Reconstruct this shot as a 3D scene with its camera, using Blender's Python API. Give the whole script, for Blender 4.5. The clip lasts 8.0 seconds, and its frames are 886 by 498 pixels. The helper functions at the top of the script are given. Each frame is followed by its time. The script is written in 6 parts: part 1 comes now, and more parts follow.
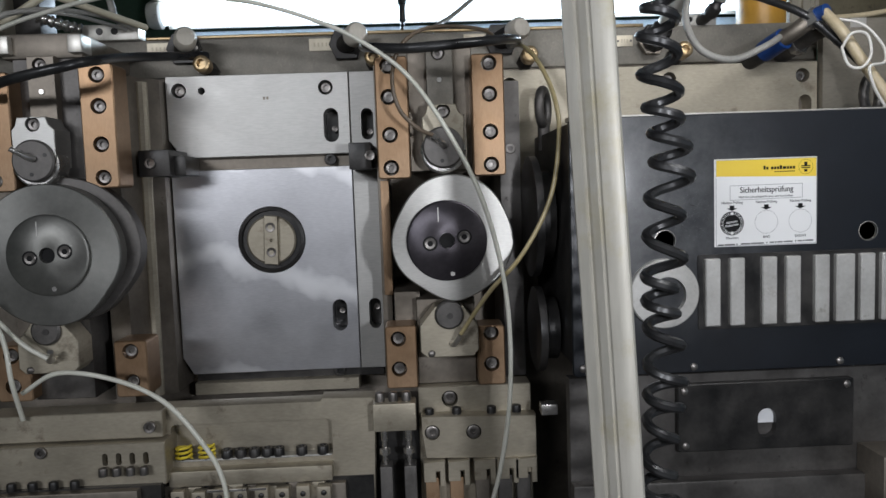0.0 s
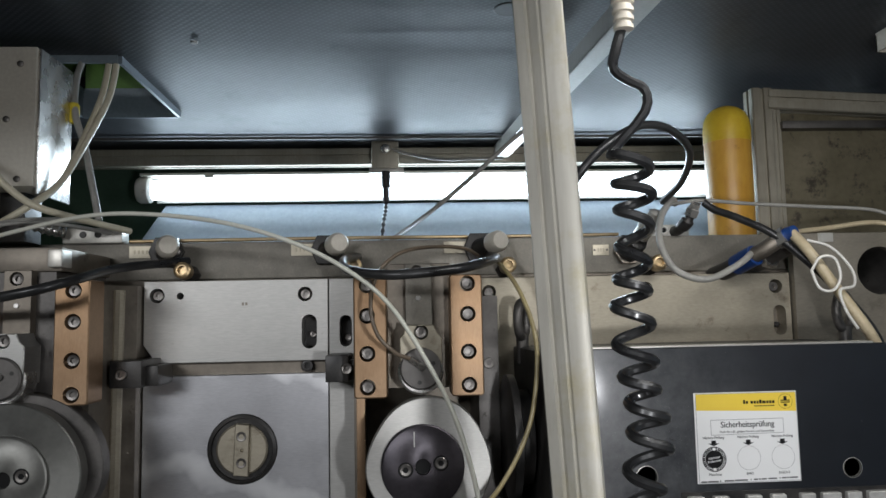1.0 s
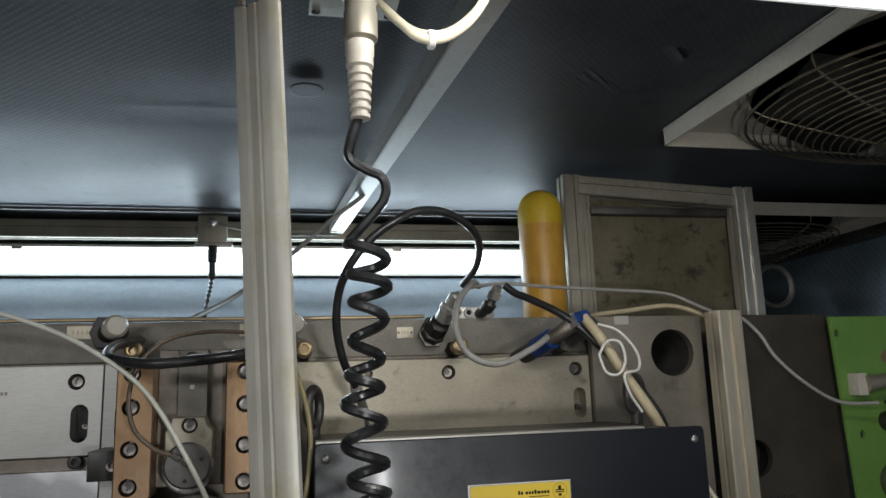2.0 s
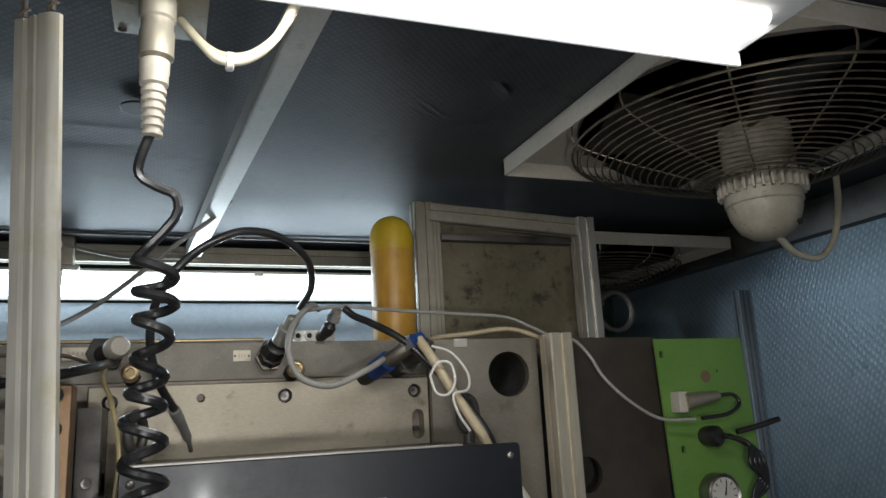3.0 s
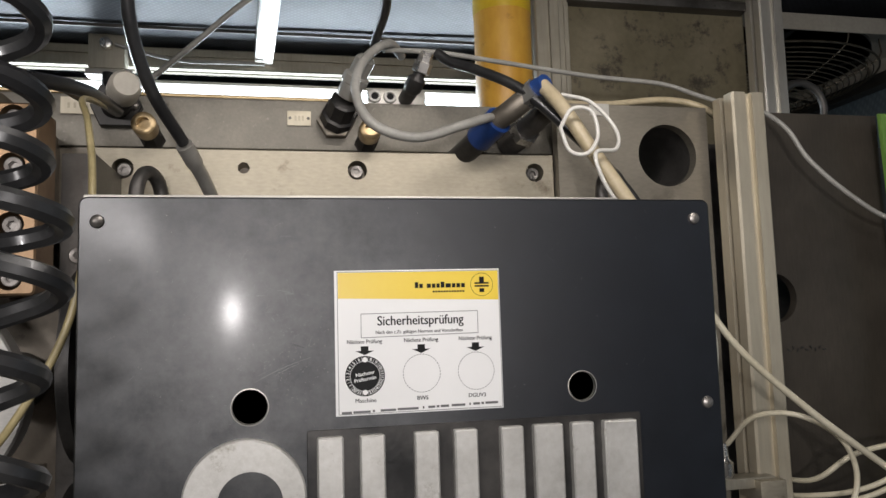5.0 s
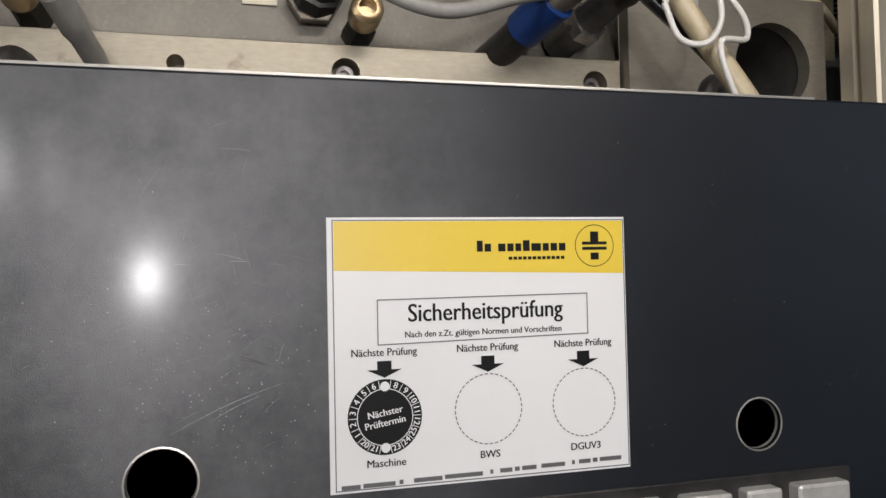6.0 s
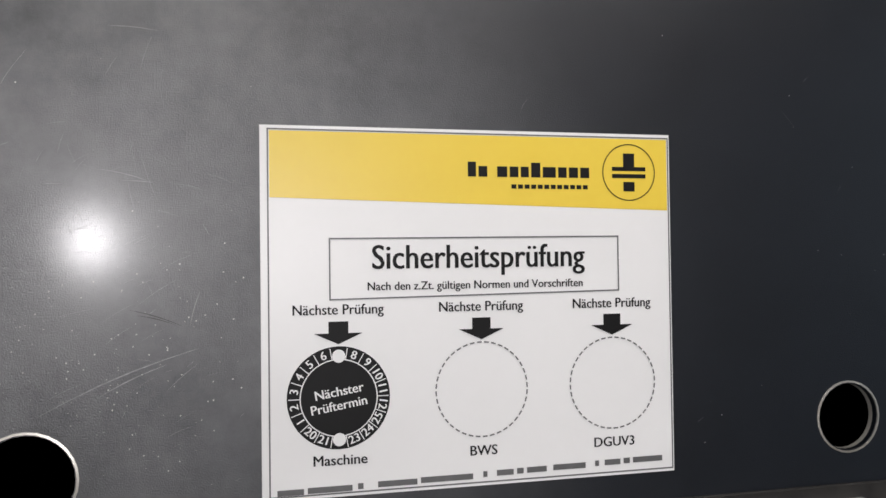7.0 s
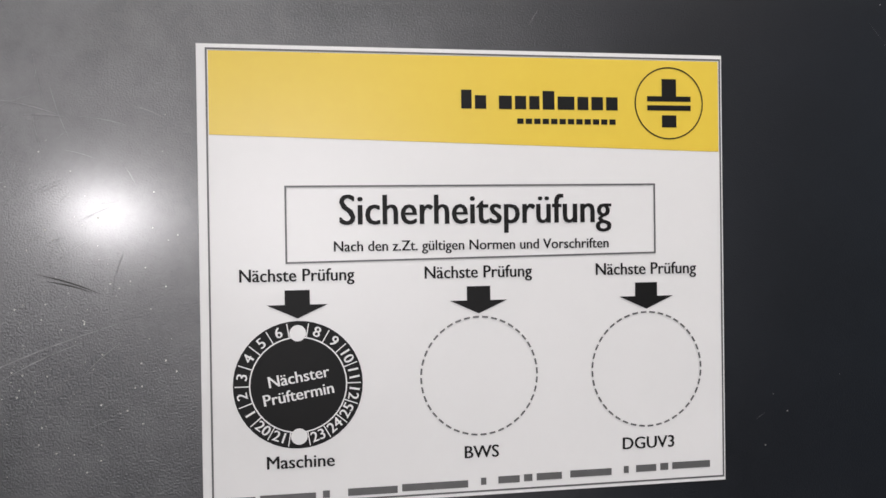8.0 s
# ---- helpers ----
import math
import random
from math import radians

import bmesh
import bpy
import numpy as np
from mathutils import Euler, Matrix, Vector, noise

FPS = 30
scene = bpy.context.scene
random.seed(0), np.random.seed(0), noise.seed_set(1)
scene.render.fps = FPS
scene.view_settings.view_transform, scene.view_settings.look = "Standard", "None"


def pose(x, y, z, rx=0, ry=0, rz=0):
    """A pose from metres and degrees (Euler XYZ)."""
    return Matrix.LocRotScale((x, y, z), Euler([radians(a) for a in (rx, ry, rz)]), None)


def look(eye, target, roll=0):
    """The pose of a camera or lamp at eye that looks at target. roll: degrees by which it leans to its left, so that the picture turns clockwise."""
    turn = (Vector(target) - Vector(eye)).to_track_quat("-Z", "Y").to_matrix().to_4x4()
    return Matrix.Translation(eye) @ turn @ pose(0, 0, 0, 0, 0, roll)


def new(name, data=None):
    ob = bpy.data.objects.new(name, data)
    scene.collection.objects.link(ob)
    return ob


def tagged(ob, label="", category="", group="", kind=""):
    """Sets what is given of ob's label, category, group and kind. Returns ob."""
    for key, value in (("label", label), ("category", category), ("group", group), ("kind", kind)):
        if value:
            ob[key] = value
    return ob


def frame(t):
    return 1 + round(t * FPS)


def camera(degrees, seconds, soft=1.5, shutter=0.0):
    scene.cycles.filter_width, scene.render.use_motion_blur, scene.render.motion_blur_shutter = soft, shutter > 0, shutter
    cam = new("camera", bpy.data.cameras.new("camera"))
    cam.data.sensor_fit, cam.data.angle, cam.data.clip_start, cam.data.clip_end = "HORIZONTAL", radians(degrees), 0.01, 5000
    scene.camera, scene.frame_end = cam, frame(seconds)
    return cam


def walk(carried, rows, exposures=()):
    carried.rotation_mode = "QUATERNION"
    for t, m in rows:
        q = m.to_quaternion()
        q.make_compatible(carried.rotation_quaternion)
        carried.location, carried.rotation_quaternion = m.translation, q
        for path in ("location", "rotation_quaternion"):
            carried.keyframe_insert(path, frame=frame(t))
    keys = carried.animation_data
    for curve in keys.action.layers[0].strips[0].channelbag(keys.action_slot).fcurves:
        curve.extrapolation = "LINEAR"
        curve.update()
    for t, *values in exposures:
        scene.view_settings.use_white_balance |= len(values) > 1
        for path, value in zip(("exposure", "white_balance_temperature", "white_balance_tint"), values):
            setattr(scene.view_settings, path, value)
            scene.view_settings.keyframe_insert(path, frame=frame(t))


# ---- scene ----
cam = camera(62.0, 8.0)
PATH = [
    (0, (0.203, 0.151, 1.617), (0.263, 2.144, 1.452), -2.0),
    (0.5, (0.204, 0.157, 1.678), (0.269, 2.155, 1.715), -1.8),
    (1, (0.213, 0.158, 1.729), (0.328, 2.145, 1.918), -1.2),
    (1.5, (0.272, 0.16, 1.746), (0.488, 2.126, 2.042), -1.2),
    (2, (0.342, 0.166, 1.746), (0.765, 2.085, 2.116), -1.9),
    (2.2, (0.353, 0.161, 1.748), (0.849, 2.056, 2.152), -2.0),
    (3.3, (0.452, 0.12, 1.702), (1.155, 1.94, 2.142), -3.1),
    (3.5, (0.469, 0.122, 1.666), (1.149, 1.948, 2.117), -2.9),
    (4, (0.518, 0.133, 1.568), (0.921, 2.072, 1.85), -0.5),
    (4.2, (0.519, 0.131, 1.558), (0.833, 2.095, 1.773), 0.1),
    (5.3, (0.511, 0.625, 1.622), (0.998, 2.556, 1.799), -2.7),
    (5.5, (0.513, 0.686, 1.629), (1.042, 2.611, 1.756), -2.8),
    (6, (0.517, 0.722, 1.618), (1.022, 2.656, 1.678), -1.2),
    (6.5, (0.533, 0.763, 1.609), (1.02, 2.703, 1.642), -0.7),
    (7, (0.55, 0.791, 1.601), (0.974, 2.745, 1.636), -0.7),
    (7.5, (0.563, 0.812, 1.598), (0.909, 2.782, 1.611), -0.8),
    (8, (0.573, 0.83, 1.595), (0.862, 2.808, 1.578), -0.8),
]
EXPOSURES = [(0.0, 0.12, 5850, 11), (1.0, -0.05, 6000, 10), (2.2, -0.46, 6150, 9), (3.5, -0.05, 6250, 11), (4.2, 0.35, 6450, 14), (5.5, 0.2, 6400, 14), (6.5, 0.2, 6250, 14), (8.0, 0.12, 6250, 15)]
walk(cam, [(t, look(eye, target, roll)) for t, eye, target, roll in PATH], EXPOSURES)

# ---- world and lamps ----
world = bpy.data.worlds.new("hall_air")
world.use_nodes = True
world.node_tree.nodes["Background"].inputs[0].default_value = (0.75, 0.85, 1.0, 1)
world.node_tree.nodes["Background"].inputs[1].default_value = 0.03
scene.world = world


def area_lamp(name, m, sx, sy, watts, colour):
    data = bpy.data.lights.new(name, "AREA")
    data.shape, data.size, data.size_y, data.energy, data.color = "RECTANGLE", sx, sy, watts, colour
    ob = new(name, data)
    ob.matrix_world = m
    return ob


area_lamp("front_tube_light", pose(0.70, 0.640, 2.076, 78, 0, 0), 0.56, 0.03, 2.1, (1.0, 0.95, 0.87))
area_lamp("rear_tube_light", pose(0.30, 2.02, 2.06, -70, 0, 0), 1.4, 0.04, 5.2, (0.80, 0.93, 1.0))
# Soft front fill from two unseen strip lamps added in the hall.
area_lamp("added_hall_light_a", look((-1.3, -2.4, 2.50), (-0.3, 1.1, 1.6)), 1.5, 0.3, 40.0, (1.0, 0.97, 0.93))
area_lamp("added_hall_light_b", look((1.1, -2.4, 2.50), (0.5, 1.1, 1.6)), 1.5, 0.3, 1.5, (1.0, 0.97, 0.93))
# Unseen point light added behind the camera to give the cover its highlight.
spot_data = bpy.data.lights.new("added_front_light", "POINT")
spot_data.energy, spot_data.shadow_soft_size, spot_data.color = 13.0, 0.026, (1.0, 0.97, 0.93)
spot = new("added_front_light", spot_data)
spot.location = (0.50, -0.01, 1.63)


# ---- materials ----
def mat(name, c1, c2, rough=(0.4, 0.6), metal=0.0, big=8.0, fine=180.0, bump=0.15, stretch=(1, 1, 1), contrast=(0.35, 0.65),
        spots=None, spot_scale=60.0, spot_cut=(0.62, 0.72), coat=0.0, speck=0.18, emit=None, per_piece=0.0):
    m = bpy.data.materials.new(name)
    m.use_nodes = True
    n, k = m.node_tree.nodes, m.node_tree.links
    b = n["Principled BSDF"]
    tc, mp = n.new("ShaderNodeTexCoord"), n.new("ShaderNodeMapping")
    mp.inputs["Scale"].default_value = stretch
    k.new(tc.outputs["Object"], mp.inputs["Vector"])
    n1, n2 = n.new("ShaderNodeTexNoise"), n.new("ShaderNodeTexNoise")
    n1.inputs["Scale"].default_value, n1.inputs["Detail"].default_value, n1.inputs["Roughness"].default_value = big, 6, 0.6
    n2.inputs["Scale"].default_value, n2.inputs["Detail"].default_value = fine, 3
    k.new(tc.outputs["Object"], n1.inputs["Vector"])
    k.new(mp.outputs["Vector"], n2.inputs["Vector"])
    ramp = n.new("ShaderNodeMapRange")
    ramp.inputs["From Min"].default_value, ramp.inputs["From Max"].default_value = contrast
    k.new(n1.outputs["Fac"], ramp.inputs["Value"])
    mix = n.new("ShaderNodeMix")
    mix.data_type = "RGBA"
    mix.inputs["A"].default_value, mix.inputs["B"].default_value = (*c1, 1), (*c2, 1)
    k.new(ramp.outputs["Result"], mix.inputs["Factor"])
    grain = n.new("ShaderNodeMix")
    grain.data_type, grain.blend_type = "RGBA", "OVERLAY"
    grain.inputs["Factor"].default_value = speck
    k.new(mix.outputs["Result"], grain.inputs["A"])
    k.new(n2.outputs["Fac"], grain.inputs["B"])
    colour = grain.outputs["Result"]
    if spots:
        n3, cut, over = n.new("ShaderNodeTexNoise"), n.new("ShaderNodeMapRange"), n.new("ShaderNodeMix")
        n3.inputs["Scale"].default_value, n3.inputs["Detail"].default_value, n3.inputs["Roughness"].default_value = spot_scale, 8, 0.7
        cut.inputs["From Min"].default_value, cut.inputs["From Max"].default_value = spot_cut
        k.new(tc.outputs["Object"], n3.inputs["Vector"])
        k.new(n3.outputs["Fac"], cut.inputs["Value"])
        over.data_type = "RGBA"
        over.inputs["B"].default_value = (*spots, 1)
        k.new(cut.outputs["Result"], over.inputs["Factor"])
        k.new(colour, over.inputs["A"])
        colour = over.outputs["Result"]
    if per_piece:
        info, hsv, rng = n.new("ShaderNodeObjectInfo"), n.new("ShaderNodeHueSaturation"), n.new("ShaderNodeMapRange")
        rng.inputs["To Min"].default_value, rng.inputs["To Max"].default_value = 1 - per_piece, 1 + per_piece
        k.new(info.outputs["Random"], rng.inputs["Value"])
        k.new(rng.outputs["Result"], hsv.inputs["Value"])
        k.new(colour, hsv.inputs["Color"])
        colour = hsv.outputs["Color"]
    k.new(colour, b.inputs["Base Color"])
    rr = n.new("ShaderNodeMapRange")
    rr.inputs["From Min"].default_value, rr.inputs["From Max"].default_value = 0.3, 0.7
    rr.inputs["To Min"].default_value, rr.inputs["To Max"].default_value = rough
    k.new(n1.outputs["Fac"], rr.inputs["Value"])
    k.new(rr.outputs["Result"], b.inputs["Roughness"])
    b.inputs["Metallic"].default_value = metal
    b.inputs["Coat Weight"].default_value = coat
    if bump:
        bp = n.new("ShaderNodeBump")
        bp.inputs["Strength"].default_value, bp.inputs["Distance"].default_value = bump, 0.0008
        k.new(n2.outputs["Fac"], bp.inputs["Height"])
        k.new(bp.outputs["Normal"], b.inputs["Normal"])
    if emit:
        b.inputs["Emission Color"].default_value, b.inputs["Emission Strength"].default_value = (*emit[0], 1), emit[1]
    return m


def embossed(m, period, strength, turn=45.0):
    """Rows of small pressed dots, spaced to read from the camera, added to a material's relief; their shade is
    multiplied into its colour.
    """
    n, k = m.node_tree.nodes, m.node_tree.links
    b = n["Principled BSDF"]
    tc = n.new("ShaderNodeTexCoord")
    waves = []
    for a in (turn, turn + 90):
        mp, w = n.new("ShaderNodeMapping"), n.new("ShaderNodeTexWave")
        mp.inputs["Rotation"].default_value = (0, radians(a) if m.name == "wall_mesh" else 0, radians(a))
        w.inputs["Scale"].default_value = 0.314 / period
        k.new(tc.outputs["Object"], mp.inputs["Vector"])
        k.new(mp.outputs["Vector"], w.inputs["Vector"])
        waves.append(w)
    mul = n.new("ShaderNodeMath")
    mul.operation = "MULTIPLY"
    k.new(waves[0].outputs["Fac"], mul.inputs[0])
    k.new(waves[1].outputs["Fac"], mul.inputs[1])
    bp = n.new("ShaderNodeBump")
    bp.inputs["Strength"].default_value, bp.inputs["Distance"].default_value = strength, 0.001
    k.new(mul.outputs["Value"], bp.inputs["Height"])
    k.new(bp.outputs["Normal"], b.inputs["Normal"])
    old = b.inputs["Base Color"].links[0].from_socket
    mix = n.new("ShaderNodeMix")
    mix.data_type, mix.blend_type = "RGBA", "MULTIPLY"
    mix.inputs["Factor"].default_value = 0.26
    k.new(old, mix.inputs["A"])
    k.new(mul.outputs["Value"], mix.inputs["B"])
    k.new(mix.outputs["Result"], b.inputs["Base Color"])


GROUND_STEEL = mat("ground_steel", (0.39, 0.385, 0.365), (0.50, 0.49, 0.465), (0.36, 0.52), 0.8, 5, 90, 0.10, (1, 1, 9), spots=(0.30, 0.28, 0.25), spot_cut=(0.66, 0.78))
RAIL_STEEL = mat("rail_steel", (0.35, 0.315, 0.245), (0.47, 0.425, 0.335), (0.42, 0.6), 0.7, 7, 120, 0.15, (1, 1, 3), spots=(0.15, 0.12, 0.085), spot_cut=(0.60, 0.76), spot_scale=24)
OILED_STEEL = mat("oiled_steel", (0.15, 0.13, 0.105), (0.27, 0.24, 0.20), (0.34, 0.58), 0.75, 9, 150, 0.2, spots=(0.09, 0.075, 0.06), spot_scale=30)
DARK_STEEL = mat("dark_steel", (0.085, 0.08, 0.075), (0.17, 0.16, 0.15), (0.35, 0.6), 0.7, 12, 200, 0.2, spots=(0.04, 0.035, 0.03))
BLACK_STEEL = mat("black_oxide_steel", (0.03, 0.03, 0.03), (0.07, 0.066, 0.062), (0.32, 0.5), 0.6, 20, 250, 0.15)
BAR_STEEL = mat("scaled_steel", (0.172, 0.160, 0.136), (0.285, 0.265, 0.225), (0.45, 0.62), 0.55, 14, 300, 0.35, spots=(0.40, 0.38, 0.34), spot_scale=150, spot_cut=(0.62, 0.74))
BRONZE = mat("bronze_guide", (0.255, 0.160, 0.088), (0.375, 0.255, 0.158), (0.34, 0.52), 0.75, 10, 140, 0.12, (4, 1, 1), spots=(0.22, 0.13, 0.07), spot_scale=24, spot_cut=(0.6, 0.76), per_piece=0.08)
CAM_STEEL = mat("cam_steel", (0.44, 0.43, 0.405), (0.53, 0.52, 0.49), (0.36, 0.48), 0.75, 8, 160, 0.06, (1, 1, 6))
CAM_DARK = mat("cam_dark_steel", (0.15, 0.15, 0.14), (0.22, 0.218, 0.20), (0.36, 0.5), 0.7, 9, 160, 0.08)
CAP_DARK = mat("violet_black_cap", (0.055, 0.05, 0.058), (0.10, 0.09, 0.10), (0.28, 0.45), 0.7, 14, 200, 0.1)
SCREW = mat("screw_steel", (0.16, 0.15, 0.14), (0.30, 0.28, 0.26), (0.30, 0.48), 0.85, 40, 400, 0.1, per_piece=0.25)
BRIGHT = mat("bright_steel", (0.58, 0.56, 0.53), (0.70, 0.68, 0.65), (0.2, 0.36), 0.9, 30, 300, 0.08)
BRASS = mat("brass", (0.40, 0.29, 0.15), (0.52, 0.40, 0.24), (0.28, 0.45), 0.85, 30, 300, 0.08)
PAINT = mat("blue_black_paint", (0.0032, 0.0046, 0.0078), (0.0066, 0.0088, 0.0135), (0.25, 0.44), 0.0, 26, 2400, 0.22, contrast=(0.3, 0.7), coat=0.45)
PAINT.node_tree.nodes["Principled BSDF"].inputs["Coat Roughness"].default_value = 0.20
PAINT.node_tree.nodes["Principled BSDF"].inputs["IOR"].default_value = 1.72
ALU = mat("anodised_aluminium", (0.52, 0.50, 0.45), (0.62, 0.60, 0.55), (0.32, 0.46), 0.65, 6, 200, 0.06, (1, 1, 0.1), spots=(0.40, 0.37, 0.30), spot_scale=14)
ALU_WARM = mat("yellowed_aluminium", (0.48, 0.43, 0.33), (0.57, 0.52, 0.41), (0.36, 0.5), 0.5, 6, 200, 0.06, (1, 1, 0.1), spots=(0.36, 0.31, 0.21), spot_scale=14)
POST_ALU = mat("worn_post_profile", (0.46, 0.44, 0.38), (0.56, 0.535, 0.47), (0.46, 0.62), 0.35, 6, 200, 0.06, (1, 1, 0.1), spots=(0.42, 0.37, 0.22), spot_scale=9, spot_cut=(0.52, 0.72))
ALU_DIRTY = mat("stained_aluminium", (0.28, 0.255, 0.20), (0.42, 0.39, 0.32), (0.38, 0.55), 0.55, 6, 200, 0.1, (1, 1, 0.1), spots=(0.20, 0.17, 0.12), spot_scale=14)


def bulge(m, cx, cz, width, height):
    """A shallow upright bulge of bent normals centred at cx, cz of its thing, shaped to hold the lamp's highlight where
    the camera sees it.
    """
    n, k = m.node_tree.nodes, m.node_tree.links
    tc, sep = n.new("ShaderNodeTexCoord"), n.new("ShaderNodeSeparateXYZ")
    k.new(tc.outputs["Object"], sep.inputs[0])

    def op(kind, a, b):
        q = n.new("ShaderNodeMath")
        q.operation = kind
        for i, v in enumerate((a, b)):
            if isinstance(v, (int, float)):
                q.inputs[i].default_value = v
            else:
                k.new(v, q.inputs[i])
        return q.outputs[0]

    dx, dz = op("SUBTRACT", sep.outputs[0], cx), op("MULTIPLY", op("SUBTRACT", sep.outputs[2], cz), 0.6)
    rr = op("ADD", op("MULTIPLY", dx, dx), op("MULTIPLY", dz, dz))
    g = op("POWER", 2.71828, op("MULTIPLY", rr, -0.5 / width ** 2))
    first = [x for x in n if x.type == "BUMP"][0]
    bp = n.new("ShaderNodeBump")
    bp.inputs["Strength"].default_value, bp.inputs["Distance"].default_value = 1.0, height
    k.new(g, bp.inputs["Height"])
    k.new(first.outputs["Normal"], bp.inputs["Normal"])
    k.new(bp.outputs["Normal"], n["Principled BSDF"].inputs["Normal"])
    clear = n.new("ShaderNodeBump")
    clear.inputs["Strength"].default_value, clear.inputs["Distance"].default_value = 1.0, height
    k.new(g, clear.inputs["Height"])
    k.new(clear.outputs["Normal"], n["Principled BSDF"].inputs["Coat Normal"])


def scuffed_halo(m, cx, cz, width, haze):
    """A scratched, cloudy zone round cx, cz of its thing: rougher, with gloss raised to paint in the highlight's wide
    halo.
    """
    n, k = m.node_tree.nodes, m.node_tree.links
    b = n["Principled BSDF"]
    tc, mp, ball, cloud = n.new("ShaderNodeTexCoord"), n.new("ShaderNodeMapping"), n.new("ShaderNodeTexGradient"), n.new("ShaderNodeTexNoise")
    ball.gradient_type = "SPHERICAL"
    mp.inputs["Location"].default_value = (-cx / width, 0, -cz / width)
    mp.inputs["Scale"].default_value = (1 / width, 0, 1 / width)
    cloud.inputs["Scale"].default_value, cloud.inputs["Detail"].default_value, cloud.inputs["Roughness"].default_value = 38, 9, 0.72
    k.new(tc.outputs["Object"], mp.inputs["Vector"])
    k.new(tc.outputs["Object"], cloud.inputs["Vector"])
    k.new(mp.outputs["Vector"], ball.inputs["Vector"])
    lump, zone = n.new("ShaderNodeMapRange"), n.new("ShaderNodeMath")
    lump.inputs["From Min"].default_value, lump.inputs["From Max"].default_value = 0.22, 0.80
    k.new(cloud.outputs["Fac"], lump.inputs["Value"])
    zone.operation = "MULTIPLY"
    k.new(lump.outputs["Result"], zone.inputs[0])
    k.new(ball.outputs["Fac"], zone.inputs[1])
    for socket, low, high in (("Specular IOR Level", 0.45, 0.45 + haze), ("Roughness", 0.36, 0.60)):
        rng = n.new("ShaderNodeMapRange")
        rng.inputs["To Min"].default_value, rng.inputs["To Max"].default_value = low, high
        rng.inputs["From Max"].default_value = 0.7
        k.new(zone.outputs["Value"], rng.inputs["Value"])
        k.new(rng.outputs["Result"], b.inputs[socket])


bulge(PAINT, -0.149, 0.222, 0.060, 0.0130)
# extra gloss left of the sticker brightens the halo round the highlight
scuffed_halo(PAINT, -0.128, 0.192, 0.17, 1.15)


def lathe_grain(m, amount):
    """Turned grain: gloss drawn out round the axis that points at the aisle."""
    n, k = m.node_tree.nodes, m.node_tree.links
    t = n.new("ShaderNodeTangent")
    t.direction_type, t.axis = "RADIAL", "Y"
    b = n["Principled BSDF"]
    b.inputs["Anisotropic"].default_value = amount
    k.new(t.outputs[0], b.inputs["Tangent"])


lathe_grain(CAM_STEEL, 0.55)
lathe_grain(CAP_DARK, 0.75)
lathe_grain(CAM_DARK, 0.7)
POLISHED = mat("polished_steel_with_sheen", (0.45, 0.45, 0.465), (0.57, 0.57, 0.59), (0.26, 0.44), 0.8, 4, 110, 0.10, (1, 1, 7))


def sheen_arcs(m, centre, period, amount):
    """Wide pale bands round a far centre, mixed into the base colour as reflected sheen."""
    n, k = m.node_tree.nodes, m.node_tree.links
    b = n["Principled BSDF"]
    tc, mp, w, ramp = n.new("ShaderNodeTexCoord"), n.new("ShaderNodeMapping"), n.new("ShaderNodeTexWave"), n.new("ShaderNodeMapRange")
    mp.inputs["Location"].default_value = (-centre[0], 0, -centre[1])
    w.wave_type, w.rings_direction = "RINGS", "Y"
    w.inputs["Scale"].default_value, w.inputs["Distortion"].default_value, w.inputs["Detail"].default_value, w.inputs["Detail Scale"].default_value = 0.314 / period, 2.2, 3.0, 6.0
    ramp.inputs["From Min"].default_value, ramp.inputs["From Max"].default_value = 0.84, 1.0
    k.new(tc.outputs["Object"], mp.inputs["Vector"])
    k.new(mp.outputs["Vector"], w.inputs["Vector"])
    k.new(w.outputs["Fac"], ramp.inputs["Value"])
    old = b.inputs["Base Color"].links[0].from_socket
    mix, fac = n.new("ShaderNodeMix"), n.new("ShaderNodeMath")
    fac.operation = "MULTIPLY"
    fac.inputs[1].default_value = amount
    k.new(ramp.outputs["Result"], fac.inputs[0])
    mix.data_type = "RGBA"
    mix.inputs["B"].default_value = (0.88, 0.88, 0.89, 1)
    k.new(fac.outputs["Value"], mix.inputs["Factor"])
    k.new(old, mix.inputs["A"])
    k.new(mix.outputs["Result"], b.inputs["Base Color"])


sheen_arcs(POLISHED, (-0.10, -0.42), 0.17, 0.9)
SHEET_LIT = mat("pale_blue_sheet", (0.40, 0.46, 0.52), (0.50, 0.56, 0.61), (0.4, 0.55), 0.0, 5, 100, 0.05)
SHEET_DIRTY = mat("stained_sheet", (0.15, 0.13, 0.08), (0.23, 0.20, 0.135), (0.45, 0.65), 0.45, 7, 120, 0.2, spots=(0.07, 0.06, 0.045), spot_scale=34, spot_cut=(0.54, 0.66))
SIDE_SHEET = mat("brown_grey_sheet", (0.060, 0.050, 0.040), (0.110, 0.094, 0.076), (0.40, 0.6), 0.6, 4, 100, 0.1, (4, 1, 0.5))
ENAMEL = mat("cream_enamel", (0.48, 0.44, 0.37), (0.58, 0.54, 0.46), (0.35, 0.5), 0.0, 8, 200, 0.08, spots=(0.42, 0.36, 0.27), spot_scale=22, spot_cut=(0.62, 0.8))
WHITE_METAL = mat("white_lamp_sheet", (0.74, 0.75, 0.76), (0.82, 0.83, 0.84), (0.4, 0.55), 0.0, 5, 100, 0.05)
GREEN = mat("green_paint", (0.115, 0.235, 0.045), (0.155, 0.29, 0.062), (0.34, 0.5), 0.0, 7, 260, 0.08, spots=(0.09, 0.22, 0.04), spot_scale=20, spot_cut=(0.64, 0.8))
